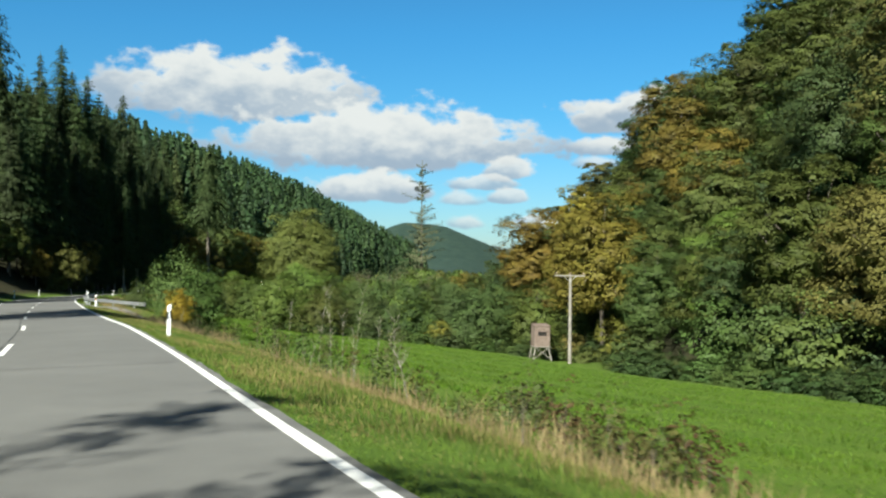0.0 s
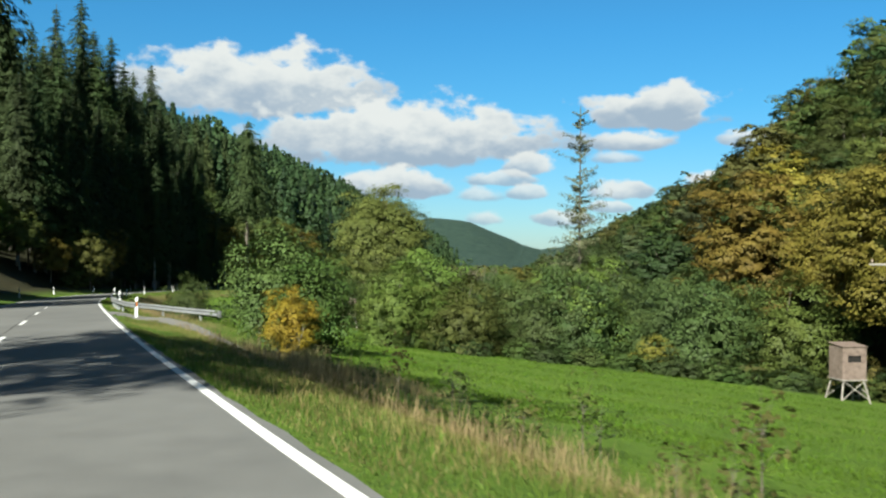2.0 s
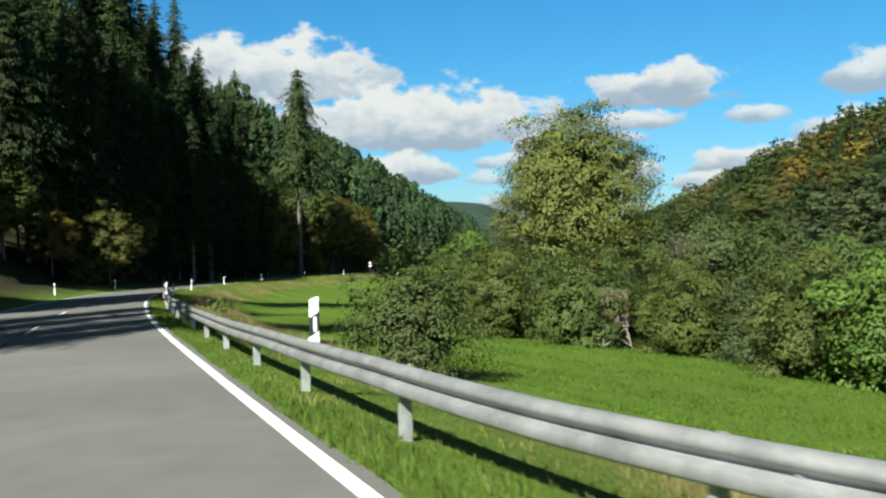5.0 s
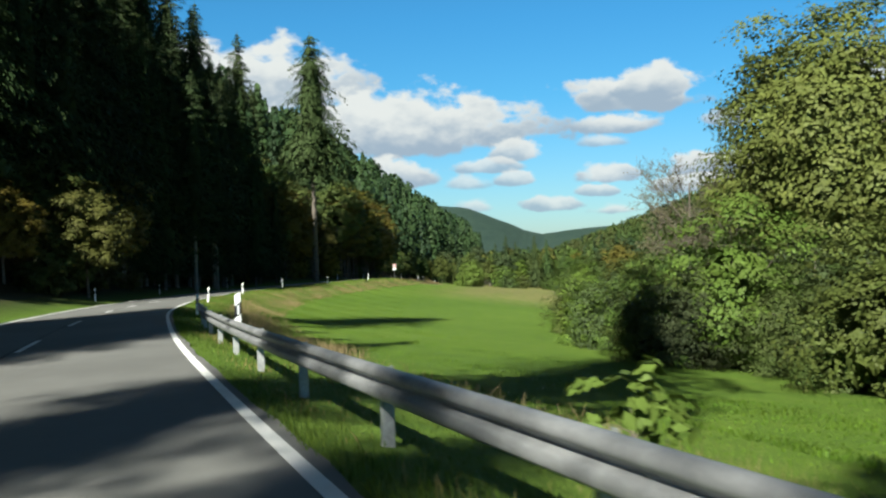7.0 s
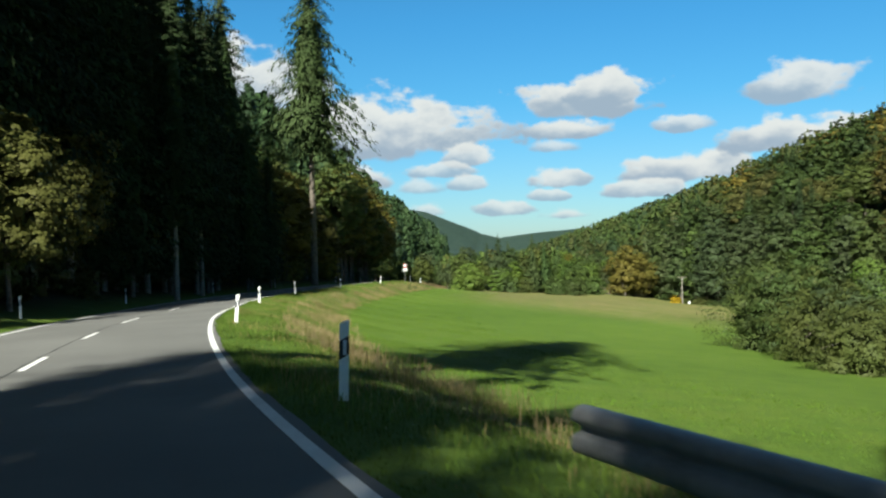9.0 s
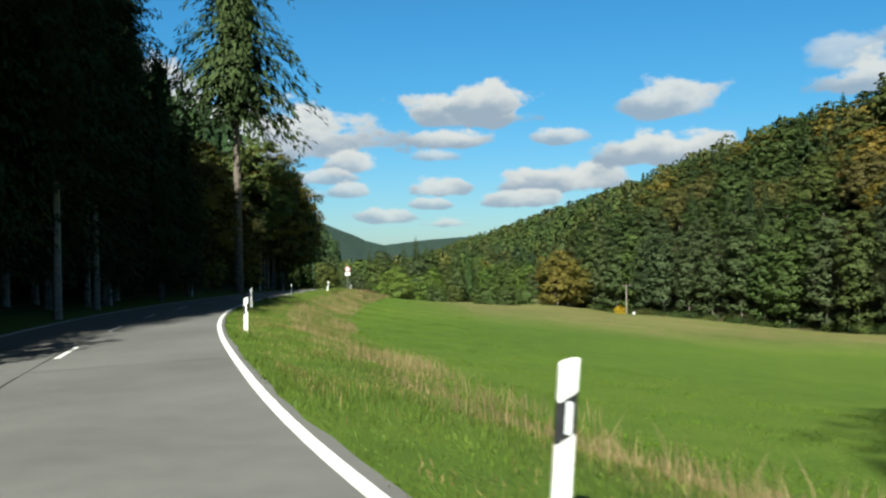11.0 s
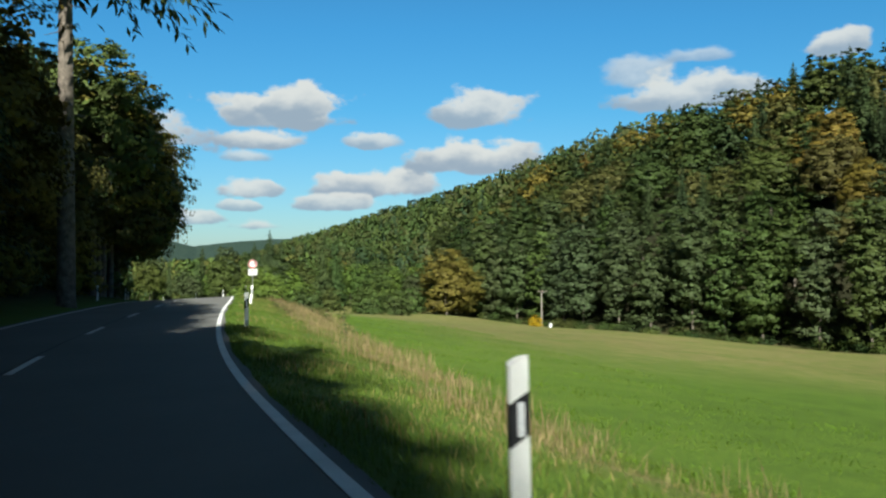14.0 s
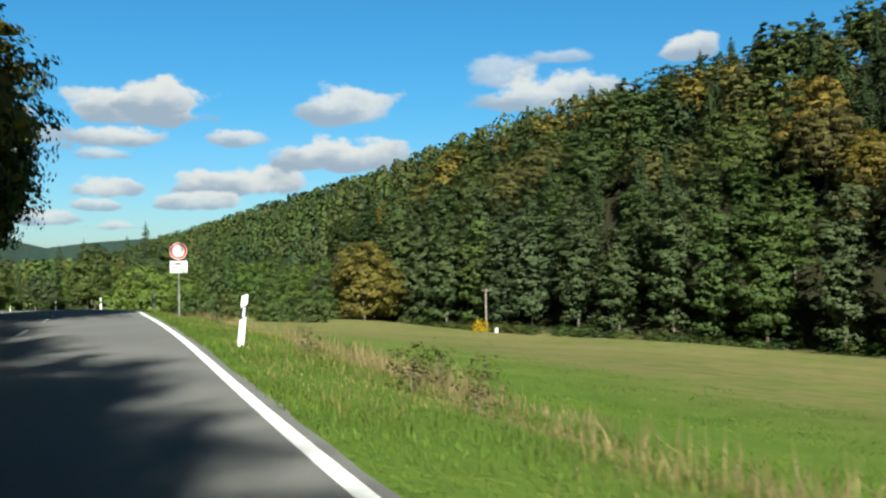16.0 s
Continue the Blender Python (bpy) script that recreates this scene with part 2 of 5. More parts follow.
def slope_plane(x, y):
    near = np.clip(1 - (np.abs(x + 54.0) - 12.0) / 50.0, 0, 1)
    past = np.clip(y - 240.0, 0, None)
    crest = np.where(past < 30, 0.00045 * past ** 2, 0.405 + 0.027 * (np.minimum(past, 300) - 30))
    return 0.0307 * x - 0.02265 * y + 0.0207 - near * crest


def at_road(y, d=0.0):
    """The place d metres to the right of the edge line, abreast of its point at y."""
    px = np.interp(y, LINE[:, 1], LINE[:, 0])
    nx, ny = np.interp(y, LINE[:, 1], SIDE[:, 0]), np.interp(y, LINE[:, 1], SIDE[:, 1])
    return px + nx * d, y + ny * d


def heading(y):
    """Turn about z of a thing whose front looks back along the road."""
    return math.atan2(np.interp(y, LINE[:, 1], TANG[:, 1]), np.interp(y, LINE[:, 1], TANG[:, 0])) - math.pi / 2


def road_coords(x, y):
    """For arrays of places: the distance to the right of the edge line, and the y of its nearest point."""
    x, y = np.atleast_1d(np.asarray(x, float)), np.atleast_1d(np.asarray(y, float))
    d, yy = np.empty(len(x)), np.empty(len(x))
    for i in range(0, len(x), 4000):
        dx, dy = x[i:i+4000, None] - LINE[None, :, 0], y[i:i+4000, None] - LINE[None, :, 1]
        k = np.argmin(dx * dx + dy * dy, axis=1)
        j = np.arange(len(k))
        d[i:i+4000] = dx[j, k] * SIDE[k, 0] + dy[j, k] * SIDE[k, 1]
        yy[i:i+4000] = LINE[k, 1]
    return d, yy


FOOT_Y = [-400, 0, 30, 60, 85, 110, 150, 200, 240, 293, 345, 385, 450, 600, 1000, 4000]
FOOT_R = [42, 40, 39, 42, 49, 60, 74, 82, 84, 82, 72, 70, 74, 80, 42, 42]
FOOT_L = [10, 10, 10, 10, 10, 10, 10, 10, 10, 10, 11, 11, 11, 11, 11, 11]


def rise(x, y, d, yy):
    """Ground level over the sloping plane of the road."""
    right = np.interp(d, [-0.2, 0.25, 0.6, 1.0, 2.0, 3.2, 5.0, 8.0, 20.0, 40.0, 75.0, 110.0], [-0.05, -0.04, -0.10, -0.22, -0.38, -0.75, -1.4, -1.9, -3.4, -6.0, -9.9, -11.0])
    fr, fl = np.interp(yy, FOOT_Y, FOOT_R), np.interp(yy, FOOT_Y, FOOT_L)
    up = np.maximum(d - fr, 0)
    tall = np.interp(y, [-100, 110, 180, 255, 320, 400, 900, 1400], [84, 89, 75, 75, 69, 64, 45, 24])
    right = right + tall * (1 - np.exp(-up / 68.0)) * np.clip(up / 8.0, 0.35, 1.0)
    left = np.interp(-d, [6.6, 7.0, 8.2, 9.4, 10.5], [-0.05, -0.04, 0.15, 0.45, 0.7])
    lup = np.maximum(-d - fl, 0)
    tall_l = np.interp(y, [-100, 110, 200, 270, 330, 430, 700, 900, 1400], [26, 26, 48, 34, 52, 60, 62, 55, 16])
    left = left + tall_l * (1 - np.exp(-lup / np.interp(y, [250, 340], [75.0, 42.0]))) * np.clip(lup / 6.0, 0.4, 1.0)
    right = right + np.clip((y - 150) / 80, 0, 1) * np.interp(d, [12.0, 40.0, 80.0], [0.0, -0.7, -1.9])
    right = right + 0.8 * np.exp(-((x + 23.4) ** 2 + (y - 71.8) ** 2) / 6.0)
    level = np.where(d > -3.2, right, left)
    rough = np.clip((np.abs(d + 3.2) - 12) / 40, 0, 1)
    return level + rough * (0.35 * np.sin(x * 0.11 + 1.3) * np.sin(y * 0.09) + 0.8 * np.sin(x * 0.031 + 0.4) * np.cos(y * 0.027 + x * 0.012))


def ground_many(x, y):
    x, y = np.atleast_1d(np.asarray(x, float)), np.atleast_1d(np.asarray(y, float))
    d, yy = road_coords(x, y)
    return slope_plane(x, y) + rise(x, y, d, yy)


def ground_z(x, y):
    return float(ground_many([x], [y])[0])


# ---------------------------------------------------------------- mesh helpers


SHADING = {}


def mesh_of(name, verts, faces, mat, smooth=False, normals=None):
    """A mesh from arrays; faces is an array with three or four columns; normals shade leaf blades as one mass."""
    me = bpy.data.meshes.new(name)
    verts, faces = np.asarray(verts, np.float32), np.asarray(faces, np.int32)
    me.vertices.add(len(verts))
    me.vertices.foreach_set("co", verts.ravel())
    me.loops.add(faces.size)
    me.loops.foreach_set("vertex_index", faces.ravel())
    me.polygons.add(len(faces))
    me.polygons.foreach_set("loop_start", np.arange(len(faces), dtype=np.int32) * faces.shape[1])
    me.polygons.foreach_set("use_smooth", np.full(len(faces), smooth))
    me.materials.append(mat)
    me.update(calc_edges=True)
    me.validate()
    if normals is not None:
        me.polygons.foreach_set("use_smooth", np.full(len(faces), True))
        me.normals_split_custom_set_from_vertices(np.asarray(normals, np.float32))
        SHADING[me.name] = np.asarray(normals, np.float32)
    return me


def part(name, bm, mat, parent=None, label=""):
    """Links a bmesh as one mesh object under a thing or a part."""
    me = bpy.data.meshes.new(name)
    bm.to_mesh(me)
    bm.free()
    me.materials.append(mat)
    ob = new(name, me)
    ob.parent = parent
    return tagged(ob, label)


def box(bm, sx, sy, sz, m=Matrix(), bevel=0.0):
    """A bevelled box whose base is centred on m's origin."""
    made = bmesh.ops.create_cube(bm, size=1.0, matrix=m @ Matrix.Translation((0, 0, sz / 2)) @ Matrix.Diagonal((sx, sy, sz, 1)))
    if bevel:
        edges = list({e for v in made["verts"] for e in v.link_edges})
        bmesh.ops.bevel(bm, geom=edges, offset=bevel, segments=2, affect="EDGES")
    return bm


def rod(bm, a, b, ra, rb, n=8):
    """A tapered round bar from a to b."""
    a, b = Vector(a), Vector(b)
    L = (b - a).length
    m = Matrix.Translation((a + b) / 2) @ (b - a).to_track_quat("Z", "Y").to_matrix().to_4x4()
    bmesh.ops.create_cone(bm, cap_ends=True, segments=n, radius1=ra, radius2=rb, depth=L, matrix=m)
    return bm


def anchor(name, m, label, category, group=""):
    ob = new(name)
    ob.empty_display_size = 0.2
    ob.matrix_basis = m
    return tagged(ob, label, category, group)


def unit(v):
    return v / np.maximum(np.linalg.norm(v, axis=1)[:, None], 1e-6)


def leaves(P, N, size, rng, aspect=0.62, droop=0.0, along=None):
    """Pointed leaf blades (one quad each) at P, facing N."""
    n = len(P)
    N = unit(N)
    r = rng.normal(size=(n, 3))
    r[:, 2] -= droop
    if along is not None:
        r = r * 0.22 + along
    U = unit(r - N * np.sum(r * N, 1)[:, None])
    V = np.cross(N, U)
    s = (np.asarray(size) * rng.uniform(0.65, 1.3, n))[:, None]
    bend = N * s * rng.uniform(-0.18, 0.05, n)[:, None]
    verts = np.stack([P - U * s * 0.5, P - V * s * aspect * 0.5, P + U * s * 0.55 + bend, P + V * s * aspect * 0.5], 1).reshape(-1, 3)
    return verts, np.arange(n * 4).reshape(-1, 4)


def crown_leaves(rng, R, H, base, clumps, per, leaf, lobes=0.22, top=1.0, flat=0.8, mass=0.7, spray=0.36):
    """Leaf places, facings and shading for a broad crown: sprays of leaves on clumps on an uneven ellipsoid."""
    i = np.arange(clumps)
    zz = 1 - (i + 0.5) / clumps * 1.72
    phi = i * 2.39996 + rng.uniform(0, 0.7, clumps)
    rad = np.sqrt(np.maximum(1 - zz**2, 0.0))
    out = np.stack([np.cos(phi) * rad, np.sin(phi) * rad, zz * top], 1)
    k = rng.uniform(1 - lobes * 1.6, 1 + lobes * 0.5, clumps)[:, None]
    C = out * k * np.array([R, R, H / 2]) * 0.84
    C[:, 2] += base + H / 2
    rc = R * rng.uniform(0.20, 0.42, clumps)
    sprays = max(5, per // 15)
    each = max(3, per // sprays)
    P, N, S = [], [], []
    for c, o, r in zip(C, out, rc):
        q = unit(rng.normal(size=(sprays, 3)) + o * 0.8 + np.array([0, 0, 0.45]))
        mid = c + q * (r * rng.uniform(0.55, 1.05, sprays))[:, None] * np.array([1.1, 1.1, flat])
        mid, q = np.repeat(mid, each, 0), np.repeat(q, each, 0)
        g = unit(rng.normal(size=(sprays * each, 3)) + q * 0.5 + np.array([0, 0, 0.5]))
        P.append(mid + g * (r * spray * rng.uniform(0.3, 1.0, sprays * each))[:, None] * np.array([1.15, 1.15, 0.6]))
        n = unit(g * 0.38 + q * 0.62 + o * 0.3 + np.array([0, 0, 0.25]))
        N.append(n + rng.normal(size=n.shape) * 0.22)
        S.append(n)
    P, N, S = np.concatenate(P), np.concatenate(N), np.concatenate(S)
    return P, N, C, unit(S * mass + unit(N) * (1 - mass))


def core_mesh(rng, R, H, base, k=0.72, nu=10, nv=7):
    """A lumpy inner mass that keeps a crown from being seen through."""
    verts, faces = [], []
    for j in range(nv + 1):
        th = math.pi * j / nv
        for i in range(nu):
            ph = 2 * math.pi * i / nu
            f = k * rng.uniform(0.78, 1.08)
            verts.append((R * f * math.sin(th) * math.cos(ph), R * f * math.sin(th) * math.sin(ph), base + H / 2 + H / 2 * f * math.cos(th)))
    for j in range(nv):
        for i in range(nu):
            faces.append((j * nu + i, (j + 1) * nu + i, (j + 1) * nu + (i + 1) % nu, j * nu + (i + 1) % nu))
    return np.array(verts), np.array(faces)


def join(*pieces):
    V, Fc, o = [], [], 0
    for v, f in pieces:
        V.append(v)
        Fc.append(f + o)
        o += len(v)
    return np.concatenate(V), np.concatenate(Fc)


def tubes(paths, n=6):
    """Tapered limbs: each path a list of (x, y, z, radius)."""
    pieces = []
    for path in paths:
        p = np.array(path, float)
        tg = unit(np.gradient(p[:, :3], axis=0))
        ref = np.where(np.abs(tg[:, 2:3]) > 0.9, np.array([[1.0, 0, 0]]), np.array([[0, 0, 1.0]]))
        u = unit(np.cross(tg, ref))
        w = np.cross(tg, u)
        a = np.arange(n) / n * 2 * np.pi
        ring = p[:, None, :3] + p[:, None, 3:4] * (np.cos(a)[None, :, None] * u[:, None] + np.sin(a)[None, :, None] * w[:, None])
        f = [(j * n + i, j * n + (i + 1) % n, (j + 1) * n + (i + 1) % n, (j + 1) * n + i) for j in range(len(p) - 1) for i in range(n)]
        pieces.append((ring.reshape(-1, 3), np.array(f)))
    return join(*pieces)


def limbs_to(rng, C, trunk_top, r0, count, lean=(0.0, 0.0), start=0.35):
    """Limb paths from the leaning trunk out to some of the clump centres."""
    paths = []
    for c in C[rng.permutation(len(C))[:count]]:
        f = rng.uniform(start, 0.9)
        z0 = trunk_top * f
        k = np.interp(f, [0.0, 0.5, 1.0], [0.0, 0.4, 1.0])
        a, b = np.array([lean[0] * k, lean[1] * k, z0]), c * np.array([0.92, 0.92, 1.0])
        mid = a * 0.5 + b * 0.5 + np.array([0, 0, abs(b[2] - z0) * 0.12 + 0.2 * min(1.0, r0 * 6)])
        paths.append([(*a, r0 * 0.42), (*mid, r0 * 0.27), (*b, r0 * 0.08)])
    return paths


def broadleaf(name, seed, height, R, crown_base, clumps, per, leaf, trunk_r=0.22, limbs=9, core=0.56, lobes=0.22, top=1.0, bark=None, mass=0.7, aspect=0.66, flat=0.72, spray=0.36):
    """Meshes of a broad-leaved tree: trunk with limbs, and crown."""
    rng = np.random.default_rng(seed)
    H = height - crown_base
    P, N, C, S = crown_leaves(rng, R, H, crown_base, clumps, per, leaf, lobes, top, flat, mass, spray)
    pieces, shading = [leaves(P, N, leaf, rng, aspect)], [np.repeat(S, 4, 0)]
    if core:
        n = int(clumps * 9)
        q = unit(rng.normal(size=(n, 3))) * (rng.uniform(0, 1, n) ** 0.4)[:, None] * core
        inner = q * np.array([R, R, H / 2]) + np.array([0, 0, crown_base + H / 2])
        face = unit(q + rng.normal(size=(n, 3)) * 0.3 + np.array([0, 0, 0.2]))
        pieces.append(leaves(inner, face, R * 0.22, rng, 0.9))
        shading.append(np.repeat(face, 4, 0))
    crown = mesh_of(name + "_crown", *join(*pieces), LEAF, normals=np.concatenate(shading))
    lean = rng.normal(0, 0.02, 2) * height
    tt = crown_base + H * 0.6
    path = [(0, 0, -0.6, trunk_r * 1.35), (lean[0] * 0.24 / tt, lean[1] * 0.24 / tt, 0.3, trunk_r * 1.08), (lean[0] * 0.4, lean[1] * 0.4, tt * 0.5, trunk_r * 0.75), (lean[0], lean[1], tt, trunk_r * 0.25)]
    trunk = mesh_of(name + "_trunk", *tubes([path] + limbs_to(rng, C, tt, trunk_r, limbs, lean)), bark or BARK, True)
    return trunk, crown


def conifer(name, seed, height, R, bare, step, branches, segs, droop=0.35, trunk_r=0.3, side=3, ragged=0.25, cone=0.9, core=True, aspect=0.34, fine=1.5, bark=None):
    """Meshes of a spruce or fir: trunk and tiers of drooping, feathered branches."""
    rng = np.random.default_rng(seed)
    V, Fc, o = [], [], 0
    z = bare
    P, N, S, A, W = [], [], [], [], []
    while z < height - 0.15:
        f = (z - bare) / (height - bare)
        reach = R * ((1 - f) ** cone) * (0.62 + 0.38 * min(1, f * 6)) + 0.12
        nb = max(3, int(round(branches * (0.55 + 0.45 * (1 - f)))))
        ph0 = rng.uniform(0, 6.28)
        for b in range(nb):
            if rng.uniform() < ragged * 0.35:
                continue
            ph = ph0 + 2 * math.pi * b / nb + rng.uniform(-0.25, 0.25)
            L = reach * rng.uniform(1 - ragged, 1 + ragged * 0.35)
            d = np.array([math.cos(ph), math.sin(ph), 0])
            s = np.array([-d[1], d[0], 0])
            lift = rng.uniform(0.0, 0.25) + 0.35 * f
            for k in range(segs):
                u0, u1 = k / segs, (k + 1) / segs
                for sd in range(side):
                    w = (sd - (side - 1) / 2) / max(1, (side - 1) / 2) if side > 1 else 0
                    u = (u0 + u1) / 2 + rng.uniform(-0.06, 0.06)
                    sag = lift * u - droop * u * u * 1.25
                    c = d * L * u + s * w * L * 0.26 * (1.1 - u) + np.array([0, 0, z + L * sag - abs(w) * 0.10 * L - rng.uniform(0, 0.12) * L])
                    P.append(c)
                    N.append(np.array([0, 0, 0.75]) + d * 0.55 + s * w * 0.55 + rng.normal(size=3) * 0.28)
                    S.append(L / segs * fine * (1.12 - 0.45 * u) + 0.12)
                    W.append(np.array([0, 0, 0.45]) + d * 0.75 + s * w * 0.35)
                    A.append(d * 0.75 + s * w * 0.8 + np.array([0, 0, lift * 0.4 - droop * u * 1.6 - 0.15]))
        z += step * rng.uniform(0.75, 1.25) * (0.55 + 0.45 * (1 - f))
    P, N, S = np.array(P), np.array(N), np.array(S)
    lv = leaves(P, N, S, rng, aspect, 0.0, np.array(A))
    shading = np.repeat(unit(unit(np.array(W)) * 0.6 + unit(N) * 0.4), 4, 0)
    spire = tubes([[(0, 0, height - 1.2, 0.10), (0, 0, height + 0.5, 0.015)]], 5)
    shade_core = core_mesh(rng, R * 0.24, (height - bare) * 0.84, bare, 0.9, 8, 6)
    rest = (spire, shade_core) if core else (spire,)
    extra = np.concatenate([v * np.array([1, 1, 0]) + np.array([0, 0, 0.05]) for v, f in rest])
    crown = mesh_of(name + "_crown", *join(lv, *rest), NEEDLE, normals=np.concatenate([shading, unit(extra)]))
    paths = [[(0, 0, -0.8, trunk_r * 1.3), (0, 0, 0.4, trunk_r), (0, 0, height * 0.5, trunk_r * 0.62), (0, 0, height * 0.97, 0.03)]]
    for k in range(int(max(0, bare - 2) * 1.2)):
        zz, ph, L = rng.uniform(2, bare), rng.uniform(0, 6.28), rng.uniform(0.5, 1.6)
        paths.append([(0, 0, zz, 0.035), (math.cos(ph) * L, math.sin(ph) * L, zz - 0.15 * L, 0.01)])
    trunk = mesh_of(name + "_trunk", *tubes(paths), bark or (BARK_PALE if bare > 3 else BARK), True)
    return trunk, crown


def plant(kind, meshes, x, y, z, turn, scale, colour, label, category="tree", group="", squash=1.0):
    """Stands a tree with its trunk and crown on the ground."""
    m = Matrix.Translation((x, y, z)) @ Matrix.Rotation(turn, 4, "Z") @ Matrix.Diagonal((scale, scale, scale * squash, 1))
    ob = anchor(kind, m, label, category, group)
    for n, me in zip(("trunk", "crown"), meshes):
        p = new("stem" if category == "weed" and n == "trunk" else n, me)
        p.parent = ob
        p.color = (*colour, 1.0)
        if category == "weed":
            tagged(p, kind="stuff")
    return ob


# colours of leaves
GREEN, DEEP, OLIVE = (0.084, 0.128, 0.036), (0.058, 0.094, 0.031), (0.106, 0.136, 0.036)
FRESH, YELLOW, GOLD = (0.135, 0.205, 0.040), (0.27, 0.235, 0.038), (0.200, 0.162, 0.034)
RUST, BROWN, GREYGREEN = (0.165, 0.112, 0.030), (0.120, 0.119, 0.036), (0.090, 0.120, 0.050)
SPRUCE, FIR, DARKFIR = (0.048, 0.076, 0.028), (0.064, 0.098, 0.033), (0.034, 0.056, 0.024)


def tint(c, rng, k=0.18):
    f = 1 + rng.uniform(-k, k)
    return tuple(float(v * f * (1 + rng.uniform(-0.08, 0.08))) for v in c)


# ---------------------------------------------------------------- ground
COLS = [-1600, -900, -600, -500, -430, -370, -320, -285, -250, -220, -190, -160, -140, -120, -90, -70, -55, -44, -35, -28, -22, -18, -15, -12.5, -11, -10, -9.2, -8.4, -7.6, -7.0, -6.6, -3.2, 0.2, 0.5, 0.9, 1.3, 1.8, 2.4, 3.0, 3.6, 4.3, 5.0, 6.0, 7.0, 8.5, 10, 12, 15, 18, 22, 27, 32, 37, 42, 47, 52, 58, 64, 70, 76, 82, 88, 95, 105, 120, 140, 165, 200, 250, 320, 420, 600, 900, 1500, 2500]


def build_ground():
    rows = [i for i in range(len(LINE)) if not (0 < LINE[i, 1] < 330 and i % 2)]
    cols = np.array(COLS, float)
    near = np.clip(cols, -14, 20)
    X = LINE[rows, 0][:, None] + SIDE[rows, 0][:, None] * near[None] + (cols - near)[None]
    Y = LINE[rows, 1][:, None] + SIDE[rows, 1][:, None] * near[None]
    X, Y = X.ravel(), Y.ravel()
    d, yy = road_coords(X, Y)
    dd = np.tile(cols, len(rows))
    use = np.where(np.abs(dd) < 20, dd, d)
    Z = slope_plane(X, Y) + rise(X, Y, use, yy)
    far = np.clip((Y - 900) / 2500, 0, 1)
    Z = Z + far * 20 + (66 * np.exp(-((X - 150) / 900) ** 4) + 84 * np.exp(-((X + 75) / 165) ** 2)) * np.exp(-((Y - 2700) / 600) ** 2)
    nr, nc = len(rows), len(cols)
    idx = np.arange(nr * nc).reshape(nr, nc)
    F4 = np.stack([idx[:-1, :-1], idx[:-1, 1:], idx[1:, 1:], idx[1:, :-1]], -1).reshape(-1, 4)
    me = mesh_of("ground", np.stack([X, Y, Z], 1), F4, GROUND, True)
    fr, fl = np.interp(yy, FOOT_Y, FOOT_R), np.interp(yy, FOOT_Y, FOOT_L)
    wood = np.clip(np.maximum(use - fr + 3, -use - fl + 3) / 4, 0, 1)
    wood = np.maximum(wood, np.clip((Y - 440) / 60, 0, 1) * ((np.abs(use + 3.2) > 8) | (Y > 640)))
    pale = np.maximum(np.clip((use - fr + 30) / 16, 0, 1) * np.clip((Y - 165) / 40, 0, 1), 0.95 * np.clip((use - 8) / 8, 0, 1) * np.clip((Y - 222) / 25, 0, 1))
    for nm, arr in (("off_road", use), ("wooded", wood), ("pale", pale)):
        at = me.attributes.new(nm, "FLOAT", "POINT")
        at.data.foreach_set("value", arr.astype(np.float32))
    ob = new("ground", me)
    return tagged(ob, "green meadow with dry verge grass and leaf-strewn forest floor", "ground", kind="structure")


